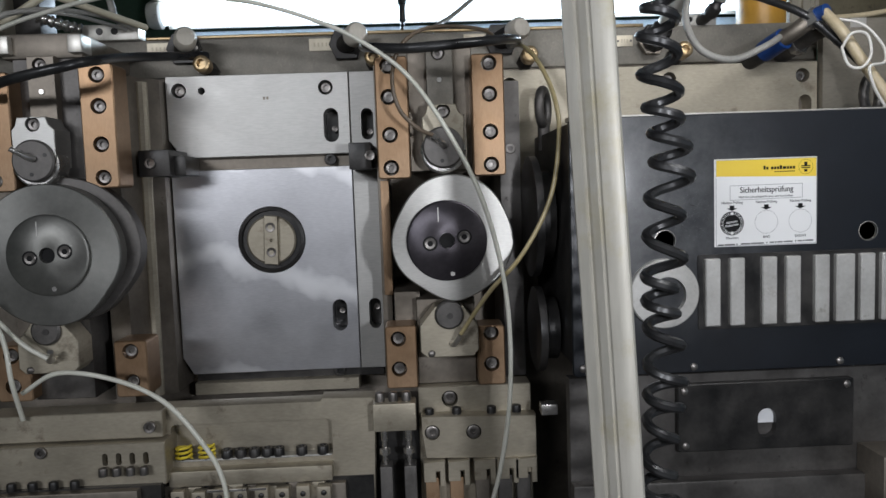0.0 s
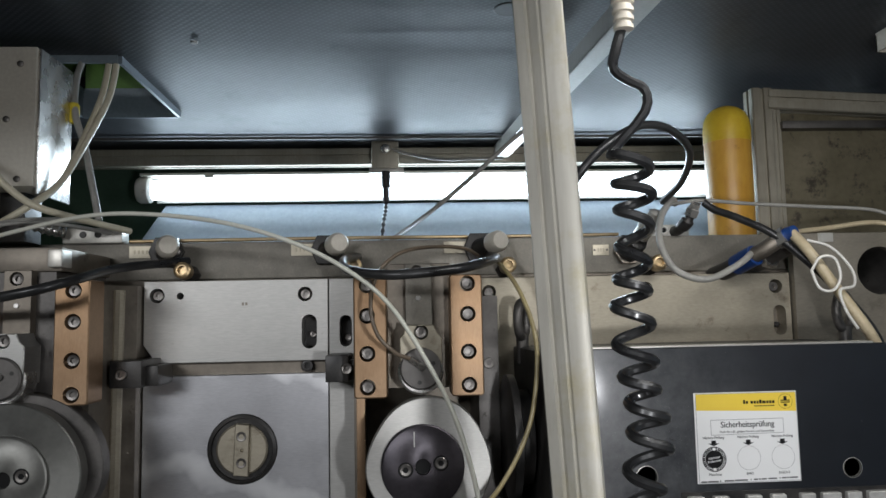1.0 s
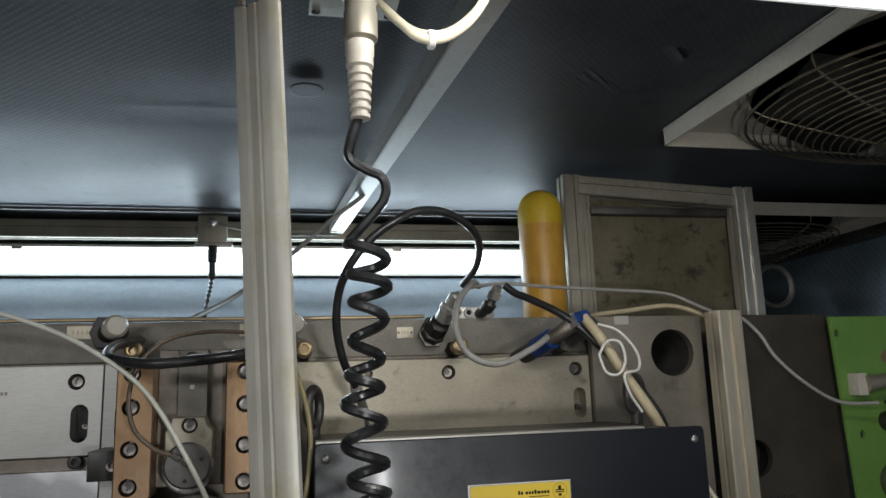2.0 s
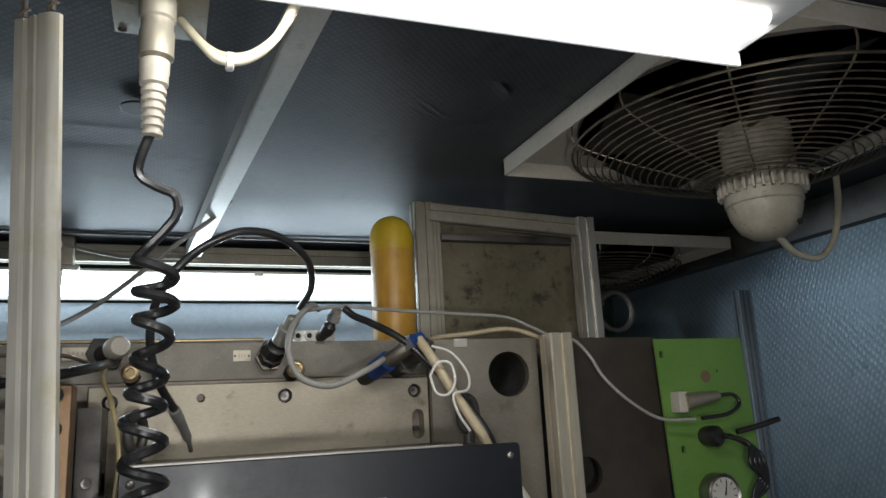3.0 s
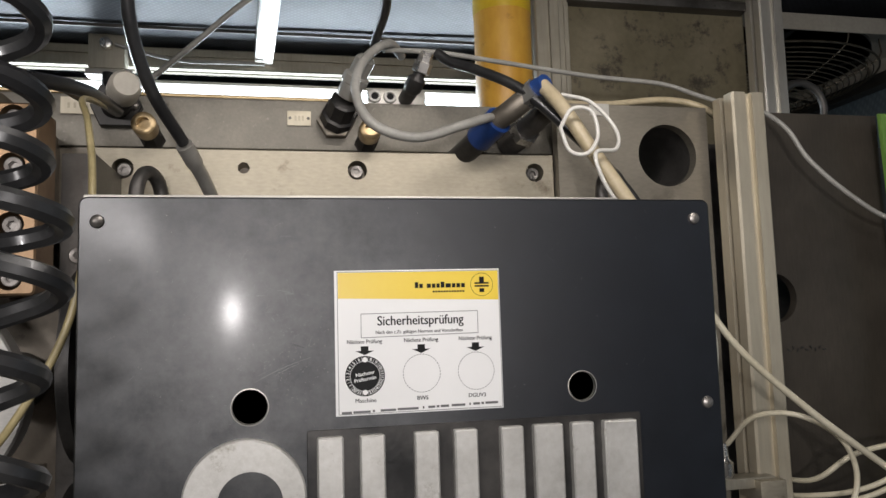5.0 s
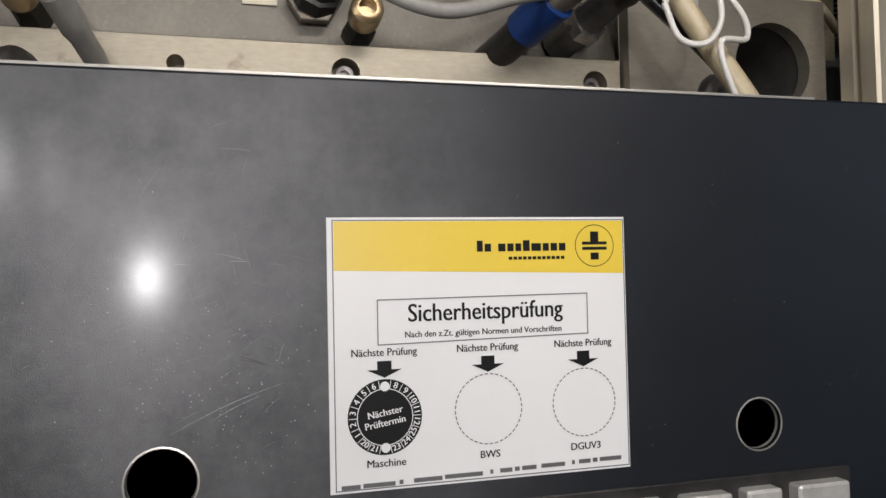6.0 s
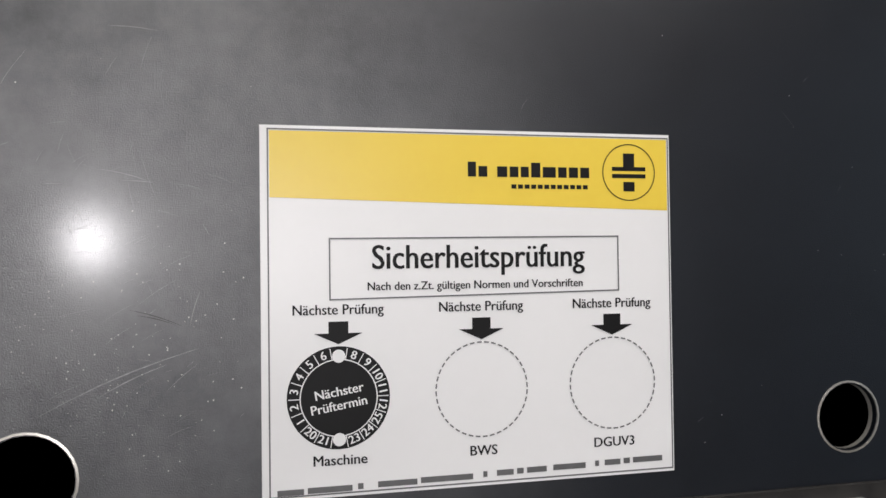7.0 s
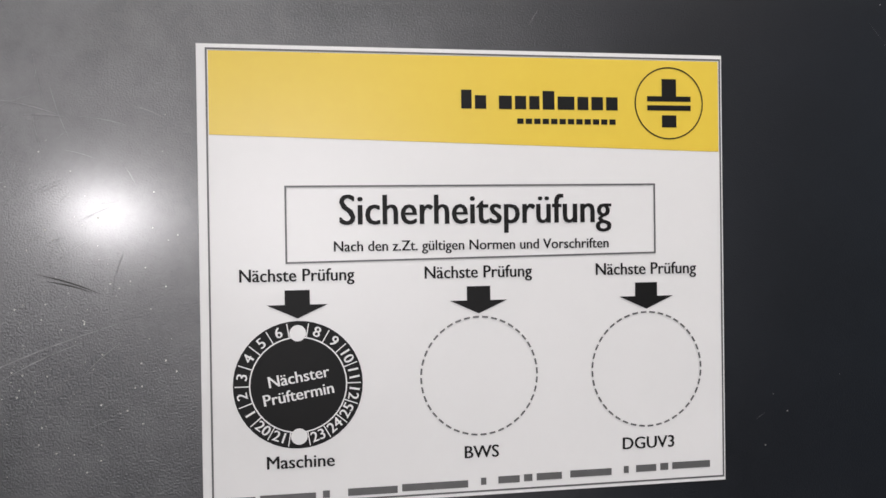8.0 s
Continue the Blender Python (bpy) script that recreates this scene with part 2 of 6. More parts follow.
WALL_GREEN = mat("dull_green_wall", (0.045, 0.085, 0.055), (0.065, 0.115, 0.075), (0.5, 0.7), 0.0, 4, 100, 0.1)
CEILING = mat("blue_grey_sheet", (0.115, 0.120, 0.135), (0.155, 0.162, 0.178), (0.34, 0.50), 0.15, 2.2, 60, 0.0, spots=(0.075, 0.085, 0.10), spot_scale=6, spot_cut=(0.56, 0.7))
embossed(CEILING, 0.0085, 0.18)
WALL_MESH = mat("wall_mesh", (0.26, 0.35, 0.42), (0.36, 0.45, 0.52), (0.34, 0.5), 0.4, 3, 60, 0.0, spots=(0.15, 0.20, 0.25), spot_scale=7)
embossed(WALL_MESH, 0.010, 0.35, 30)
GUARD = mat("grimy_wire", (0.10, 0.082, 0.058), (0.20, 0.17, 0.125), (0.35, 0.6), 0.7, 40, 300, 0.1)
SIDE_GREY = mat("oily_side_plate", (0.20, 0.18, 0.145), (0.30, 0.272, 0.222), (0.40, 0.6), 0.6, 6, 120, 0.15, (1, 1, 3), spots=(0.13, 0.11, 0.085), spot_scale=16, spot_cut=(0.56, 0.76))
WALL_FRAME = mat("blue_grey_frame_paint", (0.17, 0.21, 0.24), (0.24, 0.28, 0.31), (0.35, 0.5), 0.2, 6, 150, 0.06, spots=(0.10, 0.11, 0.12), spot_scale=18)
CONCRETE = mat("oily_concrete", (0.13, 0.125, 0.115), (0.22, 0.21, 0.195), (0.5, 0.8), 0.0, 2, 40, 0.4)
# unseen hall surfaces, toned down so the cover mirrors less of them
HALL = mat("hall_plaster", (0.13, 0.125, 0.115), (0.19, 0.185, 0.17), (0.7, 0.9), 0.0, 1.5, 30, 0.2)
RUBBER = mat("black_rubber", (0.014, 0.014, 0.015), (0.03, 0.03, 0.03), (0.26, 0.42), 0.0, 30, 300, 0.08, coat=0.15, spots=(0.11, 0.10, 0.09), spot_scale=70, spot_cut=(0.68, 0.78))
GREY_PVC = mat("grey_cable", (0.30, 0.29, 0.265), (0.38, 0.37, 0.34), (0.4, 0.55), 0.0, 20, 200, 0.08)
CREAM_PVC = mat("cream_tube", (0.55, 0.50, 0.37), (0.66, 0.61, 0.47), (0.3, 0.45), 0.0, 15, 200, 0.05)
WHITE_PVC = mat("milky_tube", (0.62, 0.62, 0.53), (0.74, 0.73, 0.64), (0.26, 0.4), 0.0, 15, 200, 0.05)
AMBER_PVC = mat("amber_tube", (0.33, 0.27, 0.13), (0.44, 0.37, 0.20), (0.28, 0.4), 0.0, 15, 200, 0.05)
BROWN_PVC = mat("brown_tube", (0.10, 0.075, 0.05), (0.17, 0.13, 0.09), (0.3, 0.45), 0.0, 15, 200, 0.05)
BEIGE_PVC = mat("beige_hose", (0.46, 0.38, 0.24), (0.58, 0.49, 0.33), (0.34, 0.5), 0.0, 15, 200, 0.05)
BLUE = mat("blue_plastic", (0.010, 0.038, 0.16), (0.018, 0.06, 0.23), (0.3, 0.45), 0.0, 20, 200, 0.05)
WHITE_PLASTIC = mat("white_plastic", (0.66, 0.64, 0.59), (0.75, 0.73, 0.68), (0.35, 0.5), 0.0, 15, 150, 0.05, spots=(0.46, 0.43, 0.37), spot_scale=40)
FAN_CREAM = mat("grimy_cream_paint", (0.25, 0.225, 0.175), (0.36, 0.33, 0.27), (0.4, 0.6), 0.0, 14, 160, 0.1, spots=(0.16, 0.11, 0.06), spot_scale=34, spot_cut=(0.60, 0.70))
YELLOW = mat("yellow_lacquer", (0.62, 0.42, 0.02), (0.72, 0.50, 0.04), (0.35, 0.5), 0.0, 10, 120, 0.08, spots=(0.42, 0.28, 0.02), spot_scale=30)
OCHRE = mat("ochre_lacquer", (0.55, 0.28, 0.035), (0.68, 0.38, 0.06), (0.3, 0.45), 0.0, 9, 120, 0.1, (1, 1, 0.3), spots=(0.33, 0.15, 0.02), spot_scale=26, spot_cut=(0.58, 0.76))
YELLOW_TAPE = mat("yellow_tape", (0.70, 0.55, 0.03), (0.78, 0.62, 0.06), (0.4, 0.5), 0.0, 20, 100, 0.05)
PAPER = mat("white_sticker", (0.80, 0.80, 0.79), (0.84, 0.84, 0.83), (0.34, 0.42), 0.0, 6, 300, 0.02, speck=0.04)
PAPER_YELLOW = mat("yellow_print", (0.80, 0.58, 0.055), (0.83, 0.61, 0.07), (0.34, 0.42), 0.0, 6, 300, 0.02, speck=0.04)
# print ink, also the flat black that paints the shade inside bores
INK = mat("black_print_and_bore_shade", (0.006, 0.006, 0.006), (0.009, 0.009, 0.009), (0.5, 0.6), 0.0, 6, 300, 0.0)
INK.node_tree.nodes["Principled BSDF"].inputs["Specular IOR Level"].default_value = 0.2
GREY_INK = mat("grey_print", (0.10, 0.10, 0.10), (0.14, 0.14, 0.14), (0.4, 0.5), 0.0, 6, 300, 0.0)
LOGO = mat("cast_aluminium", (0.50, 0.49, 0.46), (0.60, 0.59, 0.56), (0.40, 0.55), 0.45, 20, 260, 0.15, spots=(0.34, 0.32, 0.28), spot_scale=50)
SCRATCH = mat("bared_metal_scratch", (0.20, 0.20, 0.205), (0.32, 0.32, 0.325), (0.4, 0.6), 0.2, 300, 600, 0.0)
DIAL = mat("dial_white", (0.58, 0.56, 0.50), (0.64, 0.62, 0.56), (0.4, 0.5), 0.0, 8, 100, 0.02)
RED_BROWN = mat("red_brown_plastic", (0.11, 0.035, 0.02), (0.16, 0.05, 0.028), (0.25, 0.4), 0.0, 15, 120, 0.05)
TUBE_GLOW = mat("lit_tube", (0.9, 0.95, 1.0), (0.9, 0.95, 1.0), (0.3, 0.3), 0.0, 2, 10, 0.0, emit=((0.84, 0.95, 1.0), 5.0))
FRONT_GLOW = mat("lit_front_tube", (1.0, 0.97, 0.9), (1.0, 0.97, 0.9), (0.3, 0.3), 0.0, 2, 10, 0.0, emit=((1.0, 0.94, 0.84), 3.5))

# ---- builders ----
from mathutils.geometry import tessellate_polygon

ORIGIN = {}


def thing(name, at, label, category, group="", kind=""):
    """An Empty at the base of a thing."""
    ob = new(name)
    ob.location = at
    ob.empty_display_size = 0.02
    ORIGIN[ob.name] = Vector(at)
    return tagged(ob, label, category, group, kind)


def part(name, bm, material, parent=None, label="", smooth=True):
    """Links a bmesh, drawn in world metres, as one mesh object under a thing or under a part."""
    me = bpy.data.meshes.new(name)
    base = ORIGIN[parent.name] if parent else Vector((0, 0, 0))
    bmesh.ops.translate(bm, verts=bm.verts, vec=-base)
    bmesh.ops.recalc_face_normals(bm, faces=bm.faces)
    if smooth:
        for f in bm.faces:
            f.smooth = True
        for e in bm.edges:
            e.smooth = len(e.link_faces) == 2 and e.calc_face_angle(0) < radians(38)
    bm.to_mesh(me)
    bm.free()
    me.materials.append(material)
    ob = new(name, me)
    ob.parent = parent
    ORIGIN[ob.name] = base
    if label:
        tagged(ob, label)
    return ob


def single(name, bm, material, label, category, group="", kind=""):
    return tagged(part(name, bm, material), label, category, group, kind)


def share(name, me, at, parent, m=None):
    """One more piece on a shared mesh."""
    ob = new(name, me)
    ob.parent = parent
    ob.matrix_basis = Matrix.Translation(Vector(at) - ORIGIN[parent.name]) @ (m or Matrix())
    ORIGIN[ob.name] = Vector(at)
    return ob


def box(x0, x1, y0, y1, z0, z1, bevel=0.0, bm=None):
    bm = bm or bmesh.new()
    made = bmesh.ops.create_cube(bm, size=1, matrix=Matrix.Translation(((x0 + x1) / 2, (y0 + y1) / 2, (z0 + z1) / 2)) @ Matrix.Diagonal((x1 - x0, y1 - y0, z1 - z0, 1)))
    if bevel:
        edges = list({e for v in made["verts"] for e in v.link_edges})
        bmesh.ops.bevel(bm, geom=edges, offset=bevel, segments=2, profile=0.6, affect="EDGES")
    return bm


def turned(profile, at, axis="y", seg=32, bm=None):
    """A body of revolution: profile rows of (radius, distance along the axis from at). A radius of 0 closes an end."""
    bm = bm or bmesh.new()
    rot = {"y": Matrix.Rotation(radians(-90), 4, "X"), "z": Matrix(), "x": Matrix.Rotation(radians(90), 4, "Y"), "-y": Matrix.Rotation(radians(90), 4, "X")}
    m = Matrix.Translation(at) @ (rot[axis] if isinstance(axis, str) else axis)
    rings = []
    for r, d in profile:
        if r <= 0:
            rings.append([bm.verts.new(m @ Vector((0, 0, d)))])
        else:
            rings.append([bm.verts.new(m @ Vector((r * math.cos(2 * math.pi * i / seg), r * math.sin(2 * math.pi * i / seg), d))) for i in range(seg)])
    for a, b in zip(rings, rings[1:]):
        for i in range(seg):
            j = (i + 1) % seg
            if len(a) == 1 and len(b) == 1:
                continue
            if len(a) == 1:
                bm.faces.new((a[0], b[i], b[j]))
            elif len(b) == 1:
                bm.faces.new((a[i], a[j], b[0]))
            else:
                bm.faces.new((a[i], a[j], b[j], b[i]))
    for ring in (rings[0], rings[-1]):
        if len(ring) > 1:
            bm.faces.new(ring)
    return bm


def disc_y(x, y, z, r, depth, edge=0.001, seg=48, bm=None):
    """A disc whose front faces the aisle at y, with rounded rims."""
    return turned([(r - edge, 0), (r, edge), (r, depth - edge), (r - edge, depth)], (x, y, z), "y", seg, bm)


def circle(x, z, r, seg=24, a0=0.0):
    return [(x + r * math.cos(a0 + 2 * math.pi * i / seg), z + r * math.sin(a0 + 2 * math.pi * i / seg)) for i in range(seg)]


def slot(x, z, w, h, seg=8):
    r = w / 2
    top = [(x + r * math.cos(math.pi * i / seg), z + h / 2 - r + r * math.sin(math.pi * i / seg)) for i in range(seg + 1)]
    return top + [(x - (px - x), z - (pz - z)) for px, pz in top]


def rect(x0, x1, z0, z1, r=0.0, seg=4):
    if not r:
        return [(x0, z0), (x1, z0), (x1, z1), (x0, z1)]
    out = []
    for cx, cz, a in ((x1 - r, z0 + r, -90), (x1 - r, z1 - r, 0), (x0 + r, z1 - r, 90), (x0 + r, z0 + r, 180)):
        out += [(cx + r * math.cos(radians(a + 90 * i / seg)), cz + r * math.sin(radians(a + 90 * i / seg))) for i in range(seg + 1)]
    return out


def shrunk(loop, by):
    """A loop moved inwards by a small step."""
    n, out = len(loop), []
    turn = sum(loop[i - 1][0] * loop[i][1] - loop[i][0] * loop[i - 1][1] for i in range(n))
    s = 1 if turn > 0 else -1
    for i in range(n):
        a, b, c = Vector(loop[i - 1]), Vector(loop[i]), Vector(loop[(i + 1) % n])
        d = ((b - a).normalized() + (c - b).normalized())
        d = d.normalized() if d.length > 1e-6 else (c - b).normalized()
        out.append((b.x - s * d.y * by, b.y + s * d.x * by))
    return out


def plate(outer, holes, y0, y1, edge=0.0012, bm=None):
    """A plate whose front faces the aisle at y0 and whose back lies at y1, with real holes and a chamfered rim."""
    bm = bm or bmesh.new()
    front_loops = [shrunk(outer, edge)] + [list(h) for h in holes]
    loops = [list(outer)] + [list(h) for h in holes]
    fv = [[bm.verts.new((x, y0, z)) for x, z in lp] for lp in front_loops]
    mv = [[bm.verts.new((x, y0 + edge, z)) for x, z in loops[0]]]
    bv = [[bm.verts.new((x, y1, z)) for x, z in lp] for lp in loops]
    for flat, rings in ((front_loops, fv), (loops, bv)):
        verts = [v for ring in rings for v in ring]
        for tri in tessellate_polygon([[Vector((x, z, 0)) for x, z in lp] for lp in flat]):
            try:
                bm.faces.new([verts[i] for i in tri])
            except ValueError:
                pass
    def skin(a, b):
        for i in range(len(a)):
            j = (i + 1) % len(a)
            bm.faces.new((a[i], a[j], b[j], b[i]))
    skin(fv[0], mv[0])
    skin(mv[0], bv[0])
    for a, b in zip(fv[1:], bv[1:]):
        skin(a, b)
    return bm


def smooth_path(points, steps=8):
    pts = [Vector(p) for p in points]
    pts = [2 * pts[0] - pts[1]] + pts + [2 * pts[-1] - pts[-2]]
    out = []
    for i in range(1, len(pts) - 2):
        p0, p1, p2, p3 = pts[i - 1:i + 3]
        for s in range(steps):
            t = s / steps
            out.append(0.5 * (2 * p1 + (p2 - p0) * t + (2 * p0 - 5 * p1 + 4 * p2 - p3) * t * t + (3 * p1 - p0 - 3 * p2 + p3) * t ** 3))
    return out + [pts[-2]]


def tube(points, r, steps=8, seg=10, bm=None, closed=False, straight=False):
    """A round hose, cable or wire through points; r may be one radius or a function of 0..1."""
    bm = bm or bmesh.new()
    path = [Vector(p) for p in points] if straight else smooth_path(points, steps)
    up, rings = Vector((0.123, 0.31, 0.94)), []
    for i, p in enumerate(path):
        d = (path[min(i + 1, len(path) - 1)] - path[max(i - 1, 0)]).normalized()
        side = d.cross(up).normalized() if d.cross(up).length > 1e-4 else d.orthogonal().normalized()
        up = side.cross(d).normalized()
        rad = r(i / (len(path) - 1)) if callable(r) else r
        rings.append([bm.verts.new(p + rad * (math.cos(2 * math.pi * j / seg) * side + math.sin(2 * math.pi * j / seg) * up)) for j in range(seg)])
    for a, b in zip(rings, rings[1:]):
        for j in range(seg):
            bm.faces.new((a[j], a[(j + 1) % seg], b[(j + 1) % seg], b[j]))
    if not closed:
        bm.faces.new(rings[0])
        bm.faces.new(rings[-1])
    return bm


def hose(name, points, r, material, label, category="hose", group="", seg=10, steps=8):
    return single(name, tube(points, r, steps, seg), material, label, category, group)


def ring_wire(x, y, z, radius, r, seg=64, bm=None):
    bm = bm or bmesh.new()
    pts = [(x + radius * math.cos(2 * math.pi * i / seg), y + radius * math.sin(2 * math.pi * i / seg), z) for i in range(seg + 1)]
    return tube(pts, r, seg=6, bm=bm, straight=True)


def mesh_of(bm, material):
    me = bpy.data.meshes.new("piece")
    bmesh.ops.recalc_face_normals(bm, faces=bm.faces)
    for f in bm.faces:
        f.smooth = True
    for e in bm.edges:
        e.smooth = len(e.link_faces) == 2 and e.calc_face_angle(0) < radians(38)
    bm.to_mesh(me)
    bm.free()
    me.materials.append(material)
    return me


def socket_head(r=0.0065, h=0.006):
    """A cap screw seen from the front: its head's front lies at y = 0, with a hexagon socket."""
    bm = bmesh.new()
    s, n = r * 0.52, 18
    outer = [bm.verts.new((r * math.cos(2 * math.pi * i / n), h, r * math.sin(2 * math.pi * i / n))) for i in range(n)]
    rim = [bm.verts.new((r * math.cos(2 * math.pi * i / n), 0.0006, r * math.sin(2 * math.pi * i / n))) for i in range(n)]
    lip = [bm.verts.new((0.88 * r * math.cos(2 * math.pi * i / n), 0, 0.88 * r * math.sin(2 * math.pi * i / n))) for i in range(n)]
    hexa = []
    for i in range(n):
        a = 2 * math.pi * i / n
        k = math.cos(math.pi / 6) / math.cos((a % (math.pi / 3)) - math.pi / 6)
        hexa.append((s * k * math.cos(a), s * k * math.sin(a)))
    inn = [bm.verts.new((x, 0.0004, z)) for x, z in hexa]
    low = [bm.verts.new((x, h * 0.6, z)) for x, z in hexa]
    for a, b in ((outer, rim), (rim, lip), (lip, inn), (inn, low)):
        for i in range(n):
            j = (i + 1) % n
            bm.faces.new((a[i], a[j], b[j], b[i]))
    bm.faces.new(low)
    bm.faces.new(outer)
    return bm


SCREW_M8 = mesh_of(socket_head(0.0074), SCREW)
SCREW_M6 = mesh_of(socket_head(0.0048, 0.005), SCREW)
SCREW_M10 = mesh_of(socket_head(0.0086, 0.008), SCREW)
SCREW_CAP = mesh_of(socket_head(0.0088, 0.010), BLACK_STEEL)
PAN_HEAD = mesh_of(turned([(0, -0.003), (0.0022, -0.0028), (0.0042, -0.0016), (0.0048, 0), (0.0048, 0.001)], (0, 0, 0), "y", 16), SCREW)


def screws(parent, spots, y, me=None, name="screw"):
    for i, (x, z) in enumerate(spots):
        share(name, me or SCREW_M8, (x, y, z), parent, Matrix.Rotation(0.7 * i + x * 9, 4, "Y"))


def words(text, x, z, y, height, parent, name="lettering", material=None, align="CENTER", lean=0.0, squeeze=1.0):
    """Lettering in the built-in font that faces the aisle, as a mesh."""
    cu = bpy.data.curves.new("lettering", "FONT")
    cu.body, cu.size, cu.align_x, cu.align_y = text, height, align, "CENTER"
    cu.resolution_u = 3
    ob = bpy.data.objects.new("lettering_source", cu)
    scene.collection.objects.link(ob)
    bpy.context.view_layer.update()
    me = bpy.data.meshes.new_from_object(ob.evaluated_get(bpy.context.evaluated_depsgraph_get()))
    bpy.data.objects.remove(ob)
    bm = bmesh.new()
    for dx in (-0.018, 0.0, 0.018):
        bm.from_mesh(me)
        fresh = [v for v in bm.verts if not v.tag]
        for v in fresh:
            v.co.x += dx * height
            v.co.z += (dx + 0.02) * 0.0006
            v.tag = True
    bpy.data.meshes.remove(me)
    bm.transform(pose(x, y, z, 90, 0, 0) @ Matrix.Rotation(lean, 4, "Z") @ Matrix.Diagonal((squeeze, 1, 1, 1)))
    return part(name, bm, material or INK, parent, smooth=False)


def flat(loop, y, holes=()):
    """A printed patch on a sticker."""
    bm = bmesh.new()
    loops = [list(loop)] + [list(h) for h in holes]
    verts = [bm.verts.new((x, y, z)) for lp in loops for x, z in lp]
    for tri in tessellate_polygon([[Vector((x, z, 0)) for x, z in lp] for lp in loops]):
        bm.faces.new([verts[i] for i in tri])
    return bm


def profile_bar(a, b, size=0.04, material=None, bm=None, across=(0, 1, 0)):
    """A slotted aluminium profile from a to b."""
    bm = bm or bmesh.new()
    h, s, d, c = size / 2, size * 0.10, size * 0.16, size * 0.06
    section = []
    for k in range(4):
        ang = k * math.pi / 2
        for x, y in ((h, -(h - c)), (h, -s), (h - d, -s), (h - d, s), (h, s), (h, h - c)):
            section.append((x * math.cos(ang) - y * math.sin(ang), x * math.sin(ang) + y * math.cos(ang)))
    a, b = Vector(a), Vector(b)
    w = (b - a).normalized()
    u = Vector(across).cross(w).normalized()
    v = w.cross(u)
    rings = [[bm.verts.new(p + x * u + y * v) for x, y in section] for p in (a, b)]
    n = len(section)
    for i in range(n):
        bm.faces.new((rings[0][i], rings[0][(i + 1) % n], rings[1][(i + 1) % n], rings[1][i]))
    for ring in rings:
        bm.faces.new(ring)
    return bm

# ---- structure ----
single("floor", box(-3.0, 3.0, -3.6, 2.5, -0.1, 0.0), CONCRETE, "oil-stained grey concrete workshop floor", "floor", kind="structure")
for nm, b in (("wall_south", (-3.1, 3.1, -3.7, -3.6, 0, 3.7)), ("wall_west", (-3.1, -3.0, -3.6, -0.3, 0, 3.7)), ("wall_east_hall", (3.0, 3.1, -3.6, -0.3, 0, 3.7)),
              ("ceiling_hall", (-3.1, 3.1, -3.7, -0.30, 3.6, 3.7)), ("wall_hall_front", (-3.1, 3.1, -0.34, -0.30, 2.32, 3.6))):
    single(nm, box(*b), HALL, "plain dim grey hall surface, added unseen behind the aisle", "wall", kind="structure")
single("wall_north", box(-1.5, 1.9, 2.22, 2.30, 0, 2.4), WALL_GREEN, "dull dark green enclosure rear wall", "wall", kind="structure")
single("wall_west_cabin", box(-1.5, -1.42, -0.3, 2.22, 0, 2.4), WALL_GREEN, "dull dark green enclosure side wall", "wall", kind="structure")

# enclosure ceiling: one embossed sheet with a cut-out, faint dents and a fold near the rear
CEIL = 2.165
HOLE = (-0.43, -0.24, 1.35, 1.67)
bm = bmesh.new()
xs = sorted({-1.42, 1.82, HOLE[0], HOLE[1]} | {-1.42 + 0.06 * i for i in range(55)})
ys = sorted({-0.30, 2.22, HOLE[2], HOLE[3]} | {-0.30 + 0.06 * i for i in range(43)})


def sag(x, y):
    h = 0.004 * noise.noise(Vector((x * 1.7, y * 1.7, 3.1))) + 0.0016 * noise.noise(Vector((x * 5, y * 5, 9.0)))
    return h + 0.006 * math.exp(-((x - 0.30) ** 2 / 0.03 + (y - 1.25) ** 2 / 0.004))


grid = {(i, j): bm.verts.new((x, y, CEIL + sag(x, y))) for i, x in enumerate(xs) for j, y in enumerate(ys)}
for i in range(len(xs) - 1):
    for j in range(len(ys) - 1):
        cx, cy = (xs[i] + xs[i + 1]) / 2, (ys[j] + ys[j + 1]) / 2
        if not (HOLE[0] < cx < HOLE[1] and HOLE[2] < cy < HOLE[3]):
            bm.faces.new((grid[i, j], grid[i, j + 1], grid[i + 1, j + 1], grid[i + 1, j]))
bmesh.ops.solidify(bm, geom=bm.faces[:], thickness=-0.004)
single("ceiling", bm, CEILING, "dark blue-grey embossed sheet metal enclosure ceiling with dents", "ceiling", kind="structure")
single("ceiling_deck", box(-1.5, 1.9, -0.34, 2.30, 2.32, 2.40), HALL, "plain deck that closes the enclosure above", "ceiling", kind="structure")
single("trim", box(-1.42, 1.80, 1.868, 1.872, CEIL - 0.010, CEIL - 0.004), DARK_STEEL, "dark seam strip across the sheet ceiling", "trim", kind="structure")
# cut-out with an angled collar and green sheet inside
collar = thing("ceiling_cutout", (-0.335, 1.51, CEIL), "open ceiling cut-out with folded rim and green sheet inside", "opening", kind="structure")
x0, x1, y0, y1 = HOLE
for b in ((x0 - 0.006, x0, y0, y1), (x1, x1 + 0.006, y0, y1), (x0, x1, y1, y1 + 0.006), (x0, x1, y0 - 0.006, y0)):
    part("rim", box(*b, CEIL - 0.012, CEIL + 0.05), WALL_FRAME, collar)
part("inner_wall", box(x0, x1, y1 + 0.007, y1 + 0.011, CEIL + 0.006, CEIL + 0.12), GREEN, collar, "green painted inner wall")
part("inner_sheet", box(x0 - 0.1, x1 + 0.1, y0 - 0.05, y1 + 0.15, 2.29, 2.31), GREEN, collar, "bright green painted sheet")

